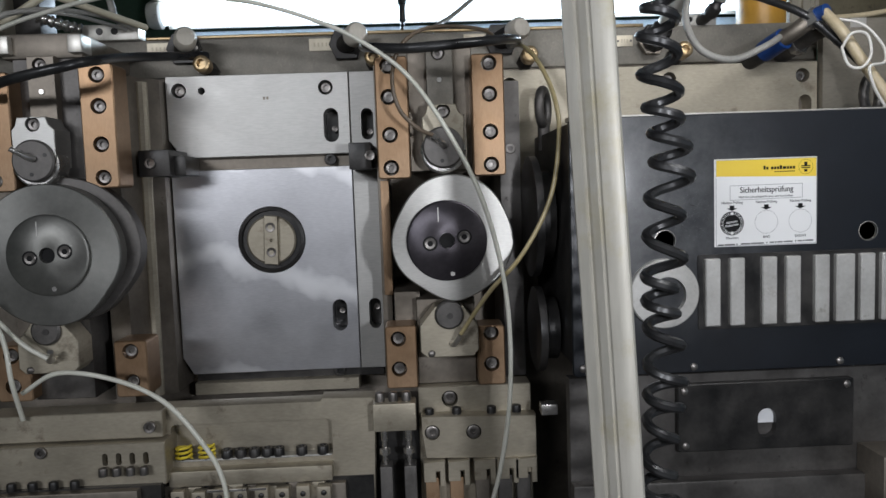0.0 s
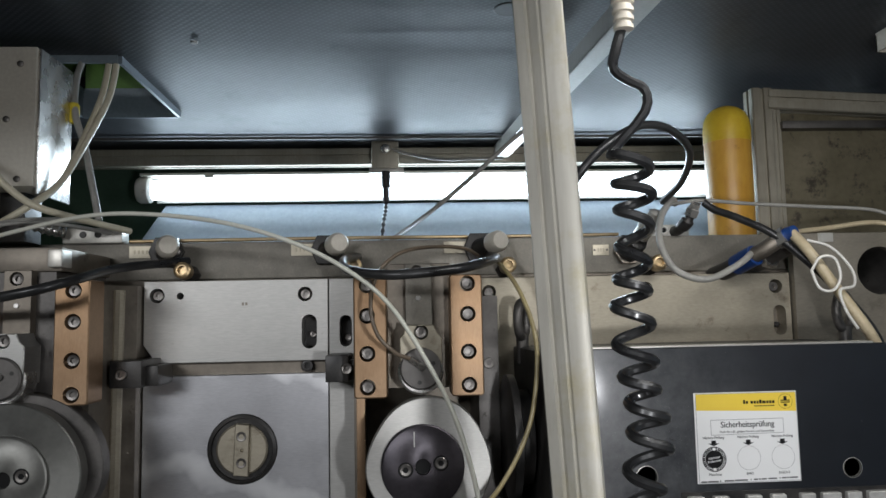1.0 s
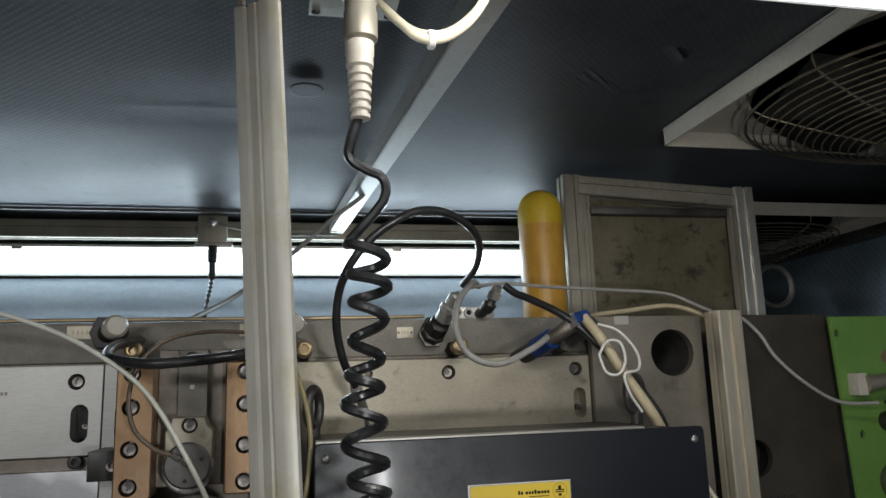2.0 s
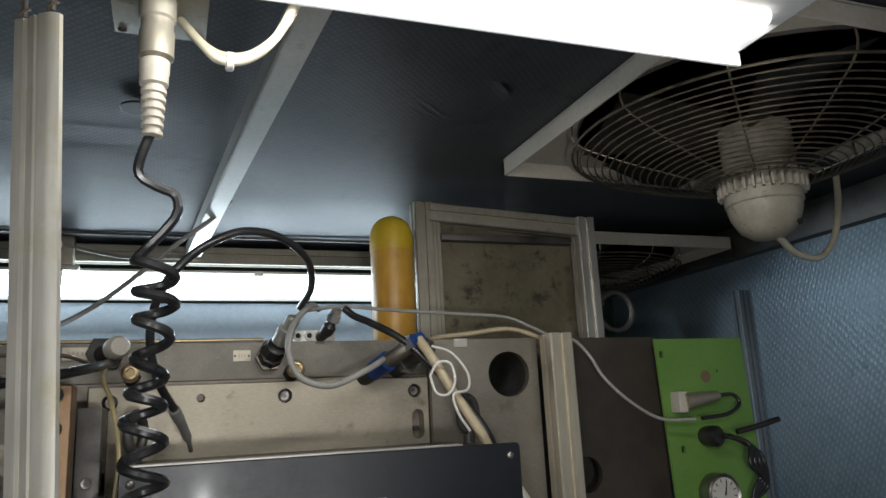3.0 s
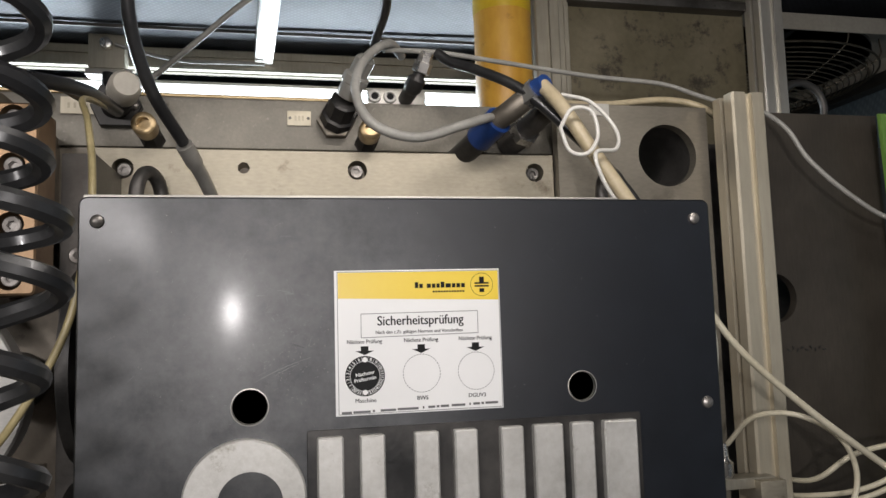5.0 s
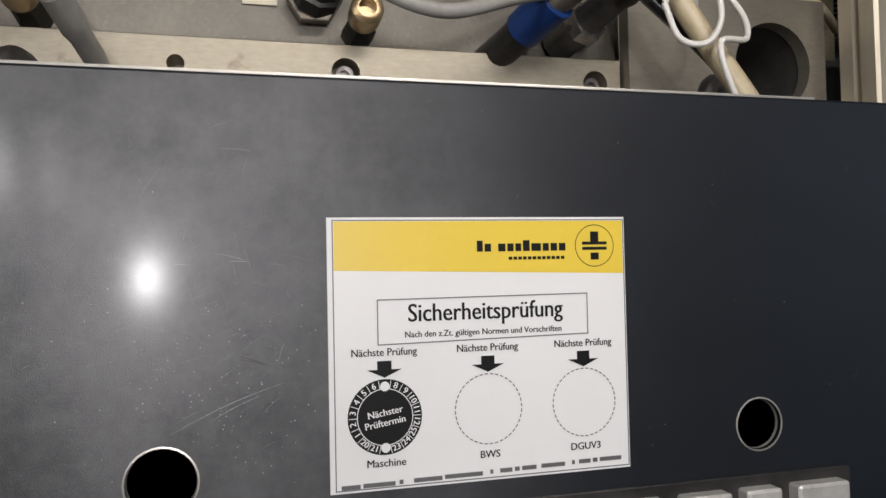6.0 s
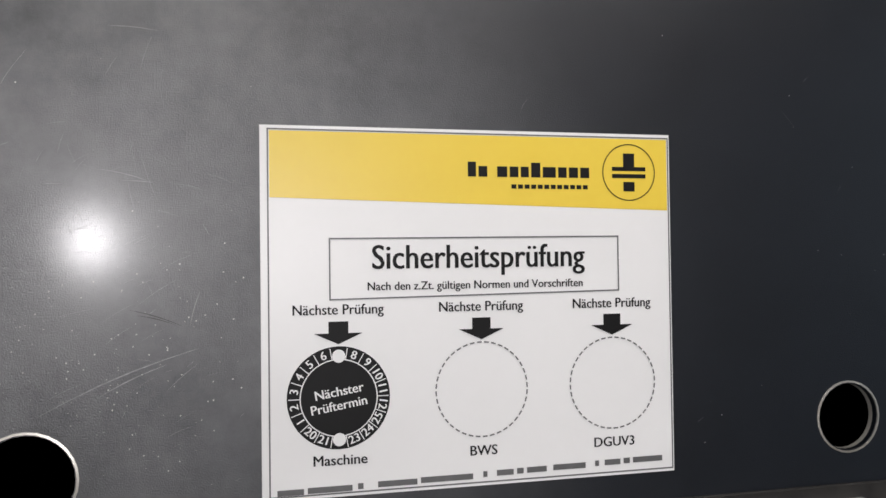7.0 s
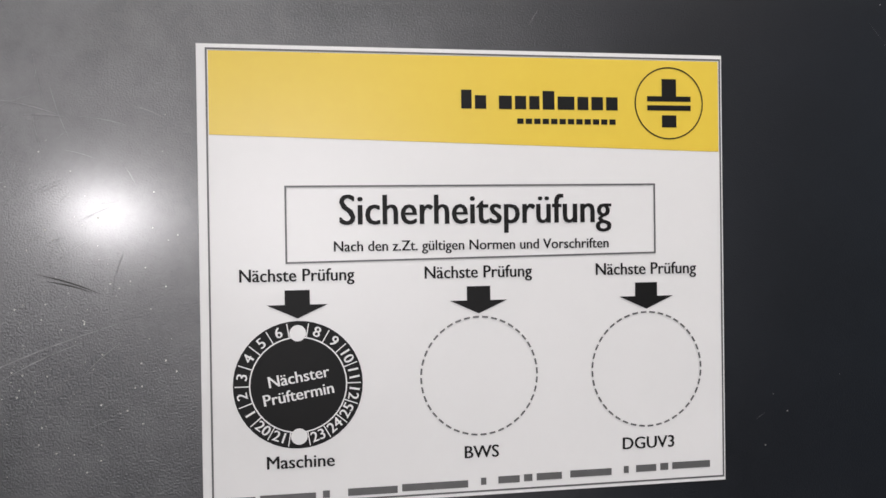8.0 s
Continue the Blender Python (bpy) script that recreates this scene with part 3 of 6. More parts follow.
# east wall: framed mesh-embossed sheets, with vertical and horizontal profiles
single("wall_east", box(1.80, 1.86, -0.3, 2.22, 0, 2.4), WALL_MESH, "pale blue embossed sheet enclosure wall", "wall", kind="structure")
wf = thing("wall_framing", (1.79, 1.0, 0), "blue-grey painted slotted framing on the enclosure wall", "frame", kind="structure")
for y in (1.618, 0.2):
    part("upright", profile_bar((1.785, y, 0.0), (1.785, y, 2.0), 0.03), WALL_FRAME, wf)
part("rail", profile_bar((1.785, -0.3, 2.02), (1.785, 2.2, 2.02), 0.04), WALL_FRAME, wf)
part("rail", profile_bar((1.785, -0.3, 1.20), (1.785, 2.2, 1.20), 0.04), WALL_FRAME, wf)
single("ceiling_edge_trim", box(1.766, 1.80, -0.3, 2.2, 2.08, CEIL - 0.006, 0.003), DARK_STEEL, "dark boxed edge where ceiling meets wall", "trim", kind="structure")

# rear profile rail, lamp and backing sheet
single("rear_rail", profile_bar((-1.4, 1.985, 2.136), (1.4, 1.985, 2.136), 0.042), ALU_DIRTY, "stained slotted aluminium rail under the ceiling", "rail", kind="structure")
lamp = thing("tube_lamp", (0.3, 2.06, 2.075), "lit fluorescent tube lamp in a clear housing", "lamp")
part("tube", turned([(0.012, -0.745), (0.025, -0.735), (0.025, 0.735), (0.012, 0.745)], (0.30, 2.065, 2.073), "x", 24), TUBE_GLOW, lamp, "glowing white tube")
part("reflector", box(-0.42, 1.06, 2.10, 2.106, 2.045, 2.104, 0.001), ALU, lamp)
for x in (-0.455, 1.05):
    part("end_cap", turned([(0.030, 0), (0.034, 0.006), (0.034, 0.03), (0.026, 0.036)], (x, 2.065, 2.073), "x", 24), WHITE_PLASTIC, lamp)
for x in (-0.28, 0.62):
    part("clip", box(x, x + 0.022, 2.03, 2.10, 2.098, 2.112, 0.002), ALU, lamp)
part("housing_lip", box(-0.44, 1.06, 2.028, 2.10, 2.104, 2.110), ALU, lamp)
bm = bmesh.new()
v = [bm.verts.new(p) for p in ((-0.40, 2.112, 2.04), (1.2, 2.112, 2.04), (1.2, 1.93, 1.78), (-0.50, 1.93, 1.78))]
bm.faces.new(v)
bmesh.ops.solidify(bm, geom=bm.faces[:], thickness=0.003)
single("reflector_sheet", bm, SHEET_LIT, "pale blue-white sloping reflector sheet below the tube lamp", "reflector")

# front lamp above the aisle side
fl = thing("ceiling_lamp", (0.70, 0.655, 2.12), "white short fluorescent ceiling lamp, switched on", "lamp")
part("housing", plate(rect(0.40, 1.00, 2.10, 2.128, 0.004), [], 0.56, 0.712, 0.003), WHITE_METAL, fl)
part("tube", turned([(0.008, -0.27), (0.013, -0.262), (0.013, 0.262), (0.008, 0.27)], (0.70, 0.635, 2.098), "x", 16), FRONT_GLOW, fl, "glowing tube")
for y in (0.563, 0.706):
    part("lip", box(0.40, 1.0, y, y + 0.004, 2.085, 2.10), WHITE_METAL, fl)
for x in (0.45, 0.93):
    part("hanger", box(x, x + 0.02, 0.62, 0.65, 2.127, CEIL), ALU, fl)

# strip lamps added behind the aisle, out of view, to light the machine front
for x in (-1.3, 1.1):
    h = thing("added_hall_lamp", (x, -2.4, 2.8), "white strip lamp added unseen under the hall ceiling", "lamp", "hall lamps")
    part("housing", box(x - 0.76, x + 0.76, -2.62, -2.46, 2.53, 2.61, 0.004), WHITE_METAL, h)
    for dx in (-0.6, 0.6):
        part("rod", box(x + dx - 0.005, x + dx + 0.005, -2.545, -2.535, 2.61, 3.60), SCREW, h)
# invented stand and shade for the added point light, never in view
wl = thing("added_front_lamp", (0.50, -0.065, 0.0), "small round lamp on a thin stand, added unseen behind the camera", "lamp")
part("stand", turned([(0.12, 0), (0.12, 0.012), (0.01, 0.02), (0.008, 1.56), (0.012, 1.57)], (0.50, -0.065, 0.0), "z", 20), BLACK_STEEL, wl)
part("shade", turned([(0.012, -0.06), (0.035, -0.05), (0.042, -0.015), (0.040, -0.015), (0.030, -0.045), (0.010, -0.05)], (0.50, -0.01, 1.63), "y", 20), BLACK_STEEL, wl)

# ---- machine body ----
body = thing("stamping_machine", (0.3, 1.36, 0.0), "heavy dark oiled steel machine frame", "machine")
part("back_plate", plate(rect(-0.75, 0.83, 0.0, 1.80), [], 1.300, 1.42), OILED_STEEL, body)
part("top_beam", box(-0.62, 0.828, 1.294, 1.40, 1.796, 1.853, 0.003), BAR_STEEL, body, "pitted grey scaled steel beam")
part("base", box(-0.75, 1.25, 1.12, 1.6, 0.0, 1.0, 0.01), DARK_STEEL, body)
for z, y, r in ((1.857, 1.305, 0.0028), (1.857, 1.314, 0.0024)):
    part("oil_pipe", tube([(-0.20, y, z), (0.1, y, z + 0.001), (0.40, y, z), (0.56, y + 0.004, z + 0.001)], r, 4, 8), BRASS, body)


def bronze_bar(x0, x1, z0, z1, spots, label):
    b = thing("bronze_guide_bar", ((x0 + x1) / 2, 1.13, z0), label, "guide bar", "bronze guide bars")
    part("bar", plate(rect(x0, x1, z0, z1, 0.004, 3), [circle(x, z, 0.0102, 20) for x, z in spots], 1.105, 1.150, 0.0016), BRONZE, b)
    screws(b, spots, 1.108)
    return b


HI = (1.774, 1.735, 1.687, 1.645)
bronze_bar(0.152, 0.194, 1.631, 1.786, [(0.169, z) for z in HI], "worn bronze guide bar with four socket screws")
bronze_bar(0.275, 0.317, 1.631, 1.786, [(0.298, z) for z in HI], "worn bronze guide bar with four socket screws")
bronze_bar(-0.219, -0.176, 1.632, 1.788, [(-0.196, z) for z in HI], "darkened bronze guide bar with four socket screws")
bronze_bar(-0.350, -0.306, 1.631, 1.780, [(-0.332, z) for z in HI], "darkened bronze guide bar with four socket screws")
bronze_bar(0.152, 0.193, 1.356, 1.439, [(0.169, 1.422), (0.169, 1.382)], "short bronze guide bar with two screws")
bronze_bar(0.273, 0.309, 1.356, 1.435, [(0.291, 1.425), (0.291, 1.384)], "short bronze guide bar with two screws")
bronze_bar(-0.199, -0.157, 1.360, 1.434, [(-0.178, 1.420), (-0.178, 1.380)], "short dark bronze guide bar with two screws")
bronze_bar(-0.350, -0.306, 1.360, 1.434, [(-0.330, 1.420), (-0.330, 1.380)], "short dark bronze guide bar with two screws")

# bright ground plates between the slides
pl = thing("ground_plate", (-0.03, 1.27, 1.34), "bright ground steel plate with screws, slots and joints", "plate", "ground plates")
up_holes = [circle(-0.141, 1.771, 0.0108), circle(-0.108, 1.770, 0.0052), circle(0.072, 1.770, 0.0108), slot(0.078, 1.715, 0.022, 0.050)]
part("upper_plate", plate([(-0.141, 1.673), (0.1055, 1.673), (0.1055, 1.792), (-0.160, 1.792), (-0.160, 1.70)], up_holes, 1.252, 1.296), GROUND_STEEL, pl)
part("strip", plate(rect(0.1065, 0.146, 1.350, 1.792), [slot(0.131, 1.715, 0.018, 0.046), slot(0.131, 1.433, 0.018, 0.046)], 1.252, 1.296), GROUND_STEEL, pl)
ph = [circle(-0.018, 1.549, 0.050, 40), slot(0.078, 1.432, 0.022, 0.048)]
part("lower_plate", plate([(-0.145, 1.350), (0.1055, 1.350), (0.1055, 1.655), (-0.160, 1.655), (-0.160, 1.375)], ph, 1.254, 1.296), POLISHED, pl, "large polished steel plate with its reflected sheen painted as pale arcs")
for i in range(2):
    share("stamp_mark", mesh_of(box(-0.0016, 0.0016, -0.0003, 0.0002, -0.0022, 0.0022), OILED_STEEL), (-0.018 + 0.005 * i, 1.252, 1.757), pl)
part("groove", box(-0.158, 0.105, 1.266, 1.294, 1.652, 1.676), OILED_STEEL, pl)
part("foot_strip", plate(rect(-0.142, 0.103, 1.320, 1.338), [], 1.246, 1.29), RAIL_STEEL, pl)
# black box gives the groove its shade by colour
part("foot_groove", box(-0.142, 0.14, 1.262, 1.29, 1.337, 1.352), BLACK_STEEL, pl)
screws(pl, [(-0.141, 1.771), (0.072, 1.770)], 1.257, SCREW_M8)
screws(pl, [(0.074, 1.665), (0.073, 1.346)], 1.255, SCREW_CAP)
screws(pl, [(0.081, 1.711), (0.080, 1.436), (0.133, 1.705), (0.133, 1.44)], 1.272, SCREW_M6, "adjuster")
# black boxes darken the slots as the shade inside would
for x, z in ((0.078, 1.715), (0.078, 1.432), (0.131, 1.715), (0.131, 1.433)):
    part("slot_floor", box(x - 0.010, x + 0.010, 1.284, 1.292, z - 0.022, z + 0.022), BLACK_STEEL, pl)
plug = part("plug", turned([(0.049, 0.003), (0.049, 0.0), (0.044, -0.002), (0.043, 0.004), (0.037, 0.005), (0.037, 0.02)], (-0.018, 1.252, 1.549), "y", 40), BLACK_STEEL, pl, "dark round collar")
part("plug_face", turned([(0, -0.006), (0.034, -0.006), (0.0365, -0.004), (0.0365, 0.015)], (-0.018, 1.256, 1.549), "y", 40), RAIL_STEEL, plug)
part("key_bar", plate([(-0.029, 1.514), (-0.008, 1.512), (-0.006, 1.584), (-0.026, 1.586)], [circle(-0.0165, 1.549, 0.0028, 12)], 1.243, 1.252), RAIL_STEEL, plug)
for z in (1.531, 1.568):
    share("screw", SCREW_M8, (-0.0175, 1.2425, z), plug)

# chamfered side castings beside the slides
sc = thing("side_casting", (-0.17, 1.2, 1.3), "oiled steel side casting with a bright chamfered edge", "casting", "side castings")
bm = bmesh.new()
sec = [(-0.222, 1.158), (-0.196, 1.158), (-0.182, 1.210), (-0.162, 1.232), (-0.160, 1.30), (-0.222, 1.30)]
lo, hi = ([bm.verts.new((x, y, z)) for x, y in sec] for z in (1.33, 1.785))
for i in range(6):
    bm.faces.new((lo[i], lo[(i + 1) % 6], hi[(i + 1) % 6], hi[i]))
bm.faces.new(lo), bm.faces.new(hi)
part("casting", bm, OILED_STEEL, sc)
part("bright_edge", tube([(-0.181, 1.206, 1.335), (-0.179, 1.206, 1.56), (-0.177, 1.206, 1.778)], 0.0075, 2, 8), RAIL_STEEL, sc)
for z in (1.395, 1.36):
    share("screw", SCREW_M10, (-0.186, 1.165, z), sc)
sc2 = thing("side_casting", (0.33, 1.2, 1.3), "oiled steel side casting beside the slide", "casting", "side castings")
part("casting", box(0.146, 0.160, 1.19, 1.30, 1.35, 1.79, 0.002), OILED_STEEL, sc2)
part("casting", box(0.316, 0.345, 1.17, 1.30, 1.35, 1.76, 0.002), DARK_STEEL, sc2)
part("worn_edge", box(0.150, 0.162, 1.176, 1.194, 1.47, 1.63, 0.002), BRONZE, sc2)

for x0, x1, z, lab in ((-0.176, -0.118, 1.664, "black steel clamp block with a socket screw"), (0.109, 0.152, 1.665, "black steel clamp block with a socket screw"), (0.318, 0.345, 1.668, "small black steel clamp block")):
    cb = thing("clamp_block", ((x0 + x1) / 2, 1.2, z - 0.018), lab, "clamp", "clamp blocks")
    part("block", box(x0, x0 + (x1 - x0) * 0.72, 1.172, 1.256, z - 0.018, z + 0.018, 0.0015), BLACK_STEEL, cb)
    part("shoulder", box(x0 + (x1 - x0) * 0.70, x1, 1.190, 1.256, z - 0.017, z + 0.010, 0.0015), BLACK_STEEL, cb)
    share("screw", SCREW_M8, (x0 + 0.016 if x0 < 0 else x1 - 0.014, 1.168, z), cb)


def slide(cx, label, dark=False):
    """A vertical slide between its bronze bars: ram, follower with roller, cap and nipple."""
    s = thing("slide_unit", (cx, 1.2, 1.40), label, "slide", "slide units")
    m1, m2 = (OILED_STEEL, DARK_STEEL) if dark else (BAR_STEEL, OILED_STEEL)
    part("ram", plate([(cx - 0.042, 1.640), (cx + 0.042, 1.640), (cx + 0.042, 1.803), (cx - 0.042, 1.803)], [], 1.135, 1.30), m2, s)
    part("ram_strip", plate(rect(cx - 0.018, cx + 0.017, 1.64, 1.802), [circle(cx - 0.002, 1.791, 0.0090, 18)], 1.122, 1.14), m1, s)
    share("screw", SCREW_M8, (cx - 0.002, 1.125, 1.791), s)
    part("pin", turned([(0, -0.002), (0.003, -0.002), (0.0035, 0)], (cx - 0.001, 1.122, 1.757), "y", 12), BRIGHT, s)
    part("follower", plate([(cx - 0.025, 1.660), (cx + 0.026, 1.660), (cx + 0.027, 1.706), (cx + 0.021, 1.712), (cx + 0.017, 1.722), (cx - 0.018, 1.722), (cx - 0.021, 1.712), (cx - 0.026, 1.706)], [circle(cx + 0.001, 1.713, 0.0092, 18)], 1.088, 1.13), RAIL_STEEL if not dark else GROUND_STEEL, s)
    share("screw", SCREW_M8, (cx + 0.001, 1.091, 1.713), s)
    ro = part("roller", turned([(0.026, 0.0), (0.0285, 0.002), (0.0285, 0.03), (0.026, 0.032)], (cx, 1.090, 1.664), "y", 36), BRIGHT, s)
    part("roller_cap", turned([(0, -0.007), (0.024, -0.007), (0.0262, -0.005), (0.0262, 0.005)], (cx, 1.090, 1.668), "y", 36), DARK_STEEL, ro)
    for a in (0.4, 2.4, 4.6):
        # no real hole: a black disc paints its dark inside
        part("hole", turned([(0, -0.0074), (0.0026, -0.0074), (0.0026, -0.003)], (cx + 0.017 * math.cos(a), 1.090, 1.668 + 0.017 * math.sin(a)), "y", 10), BLACK_STEEL, ro)
    part("lower_ram", plate(rect(cx - 0.042, cx + 0.036, 1.355, 1.47), [], 1.128, 1.30), m2, s)
    part("lower_block", plate(rect(cx - 0.072, cx - 0.036, 1.437, 1.478), [], 1.15, 1.29), OILED_STEEL, s)
    lo = part("lower_follower", plate([(cx - 0.030, 1.400), (cx + 0.030, 1.400), (cx + 0.037, 1.408), (cx + 0.037, 1.440), (cx + 0.018, 1.466), (cx - 0.018, 1.466), (cx - 0.038, 1.442), (cx - 0.038, 1.408)], [], 1.085, 1.125), RAIL_STEEL, s)
    part("lower_roller", turned([(0, -0.006), (0.016, -0.006), (0.0185, -0.004), (0.0185, 0.01)], (cx, 1.086, 1.455), "y", 28), DARK_STEEL, lo)
    part("centre", turned([(0, -0.0065), (0.004, -0.0065), (0.004, 0)], (cx + 0.001, 1.0858, 1.454), "y", 10), BLACK_STEEL, lo)
    share("screw", PAN_HEAD, (cx - 0.024, 1.085, 1.405), lo)
    d = Matrix.Rotation(radians(115), 4, "Z") @ Matrix.Rotation(radians(62), 4, "Y")
    part("nipple", tube([(cx + 0.002, 1.082, 1.670), (cx - 0.004, 1.070, 1.674), (cx - 0.014, 1.060, 1.682)], lambda t: 0.0042 if t < 0.45 else 0.0032, 3, 10), BRIGHT, s)
    part("nipple", tube([(cx + 0.004, 1.084, 1.418), (cx + 0.006, 1.074, 1.420), (cx + 0.013, 1.064, 1.432)], lambda t: 0.0048 if t < 0.5 else 0.0036, 3, 10), BRIGHT, s)
    return s


slide(0.236, "steel slide unit with bright roller follower")
dark_slide = slide(-0.272, "dark oiled slide unit with roller follower", True)


def cam_disc(cx, cz, lobe, label, dark):
    c = thing("cam_disc", (cx, 1.1, cz), label, "cam", "cam discs")
    n, outer = 72, []
    for i in range(n):
        a = 2 * math.pi * i / n
        outer.append((cx + lobe(a) * math.cos(a), cz + lobe(a) * math.sin(a)))
    part("cam", plate(outer, [], 1.078, 1.098, 0.0015), CAM_DARK if dark else CAM_STEEL, c)
    if dark:
        part("rear_cam", plate([(cx + 0.008 + (lobe(2 * math.pi * i / n) + 0.008) * math.cos(2 * math.pi * i / n), cz + 0.004 + (lobe(2 * math.pi * i / n) + 0.004) * math.sin(2 * math.pi * i / n)) for i in range(n)], [], 1.104, 1.125), DARK_STEEL, c)
    part("shaft", turned([(0.03, 0), (0.03, 0.2)], (cx, 1.098, cz), "y", 24), DARK_STEEL, c)
    hx = cx - 0.007 if not dark else cx
    hub = part("hub", turned([(0.009, 0.004), (0.0098, -0.006), (0.048, -0.006), (0.0508, -0.004), (0.0508, 0.002)], (hx, 1.078, cz - 0.002), "y", 48), CAP_DARK if not dark else CAM_DARK, c, "dark round hub cap")
    # bore and counterbores are flat black discs painted as their inner shade
    part("bore", turned([(0, 0), (0.0092, 0), (0.0092, -0.0005)], (hx, 1.0772, cz - 0.002), "y", 20), INK, hub)
    for dx, dz in ((-0.021, -0.003), (0.022, 0.004)):
        part("counterbore_shade", turned([(0, -0.0063), (0.0094, -0.0063), (0.0094, 0)], (hx + dx, 1.078, cz - 0.002 + dz), "y", 20), INK, hub)
        share("screw", SCREW_M8, (hx + dx, 1.0710, cz - 0.002 + dz), hub)
    part("dowel", turned([(0, -0.0064), (0.003, -0.0064), (0.003, 0)], (hx + 0.006, 1.078, cz - 0.044), "y", 12), BRIGHT, hub)
    part("index_mark", box(hx - 0.0106, hx - 0.0094, 1.0716, 1.0719, cz + 0.022, cz + 0.040), LOGO, hub)
    return c


def egg(a):
    return 0.0785 + 0.0025 * math.sin(a) + 0.004 * math.exp(-((a - 4.75) / 0.28) ** 2) - 0.006 * math.exp(-((a - 2.6) / 0.5) ** 2) - 0.004 * math.exp(-((a - 0.45) / 0.45) ** 2) - 0.003 * math.exp(-((a - 4.1) / 0.3) ** 2)


cam_disc(0.243, 1.553, egg, "bright lobed steel cam disc with a black hub", False)
cam_disc(-0.258, 1.553, lambda a: 0.089 - 0.005 * math.exp(-((a - 5.6) / 0.35) ** 2) + 0.003 * math.cos(a + 2), "dark round steel cam disc with a dark hub", True)

# ---- tool bed below ----
bed = thing("tool_bed", (0.0, 1.15, 1.18), "grey milled steel tool bed with screws and fingers", "machine bed")
bm = plate([(-0.36, 1.17), (0.130, 1.17), (0.136, 1.348), (0.066, 1.350), (0.064, 1.346), (-0.36, 1.346)], [rect(-0.131, 0.078, 1.272, 1.322, 0.006)], 1.098, 1.128)
part("bed_plate", bm, RAIL_STEEL, bed, "grey milled bed plate with a pocket")
part("bed_core", box(-0.36, 0.345, 1.13, 1.29, 1.10, 1.300), BLACK_STEEL, bed)
part("pocket_floor", box(-0.131, 0.078, 1.118, 1.122, 1.272, 1.322), RAIL_STEEL, bed)
part("pocket_ledge", box(-0.131, 0.078, 1.10, 1.12, 1.268, 1.274, 0.001), GROUND_STEEL, bed)
for x in (-0.062, -0.044, -0.026, -0.009, 0.006, 0.036, 0.064):
    part("cap_screw", turned([(0.0035, 0.008), (0.0040, 0.0115), (0.0068, 0.0115), (0.0075, 0.0105), (0.0075, 0.0)], (x, 1.106, 1.273), "z", 16), BLACK_STEEL, bed)
for x in (-0.118, -0.088):
    spring = part("spring_pin", turned([(0.003, 0.0), (0.006, 0.001), (0.006, 0.015), (0.003, 0.016)], (x, 1.106, 1.271), "z", 14), BLACK_STEEL, bed)
    for k in range(3):
        part("yellow_coil", tube([(x + 0.0098 * math.cos(b), 1.106 + 0.0085 * math.sin(b), 1.2735 + 0.0062 * k + 0.0009 * b) for b in (0.0, 0.9, 1.8, 2.7, 3.6, 4.5, 5.4, 6.3)], 0.0019, 2, 6), YELLOW_TAPE, spring, "yellow painted spring coil")
part("clamp_bar", box(0.134, 0.189, 1.07, 1.10, 1.310, 1.346, 0.002), RAIL_STEEL, bed)
for x in (0.143, 0.160, 0.177):
    part("cap_screw", turned([(0.003, 0.012), (0.0055, 0.011), (0.0062, 0.009), (0.0062, 0.0)], (x, 1.085, 1.346), "z", 14), SCREW, bed)
for x in (0.147, 0.178):
    part("rod", turned([(0.0035, -0.10), (0.0035, -0.002), (0.0045, 0), (0.0045, 0.016)], (x, 1.085, 1.294), "z", 12), BRIGHT, bed)
    part("nut", turned([(0.007, 0), (0.007, 0.007)], (x, 1.085, 1.276), "z", 6), BRIGHT, bed)
    part("finger", box(x - 0.007, x + 0.009, 1.075, 1.10, 1.10, 1.262, 0.002), DARK_STEEL, bed)
part("right_plate", plate(rect(0.192, 0.342, 1.16, 1.355, 0.002), [circle(0.234, 1.338, 0.011)], 1.11, 1.145), RAIL_STEEL, bed)
share("screw", SCREW_M10, (0.234, 1.114, 1.338), bed)
part("right_ledge", plate([(0.195, 1.30), (0.195, 1.322), (0.345, 1.318), (0.345, 1.240), (0.312, 1.243), (0.308, 1.262), (0.200, 1.266)], [circle(0.209, 1.300, 0.0100), circle(0.263, 1.299, 0.0100)], 1.088, 1.11), RAIL_STEEL, bed)
screws(bed, [(0.209, 1.300), (0.263, 1.299)], 1.088, SCREW_M10)
for x in (0.206, 0.242, 0.288, 0.321):
    part("cap_screw", turned([(0.003, 0.010), (0.0055, 0.009), (0.0062, 0.007), (0.0062, 0.0)], (x, 1.10, 1.320), "z", 14), BLACK_STEEL, bed)
for i, (x, m) in enumerate(((0.210, BRONZE), (0.242, BRONZE), (0.276, OILED_STEEL), (0.306, DARK_STEEL), (0.330, DARK_STEEL))):
    part("hook", plate([(x - 0.014, 1.236), (x + 0.002, 1.236), (x + 0.002, 1.250), (x + 0.007, 1.250), (x + 0.007, 1.230), (x + 0.014, 1.230), (x + 0.014, 1.264), (x - 0.014, 1.262)], [], 1.082, 1.10, 0.0008), RAIL_STEEL, bed)
    part("finger", box(x - 0.012, x + 0.006, 1.09, 1.11, 1.05, 1.238, 0.0015), m, bed)
for i in range(9):
    x = -0.128 + 0.0265 * i
    part("finger", box(x - 0.011, x + 0.010, 1.085, 1.11, 1.06, 1.246 - 0.003 * (i % 3), 0.0015), RAIL_STEEL if i % 2 else OILED_STEEL, bed)
part("lower_ledge", box(-0.131, 0.078, 1.080, 1.100, 1.2460, 1.2660, 0.0015), RAIL_STEEL, bed)
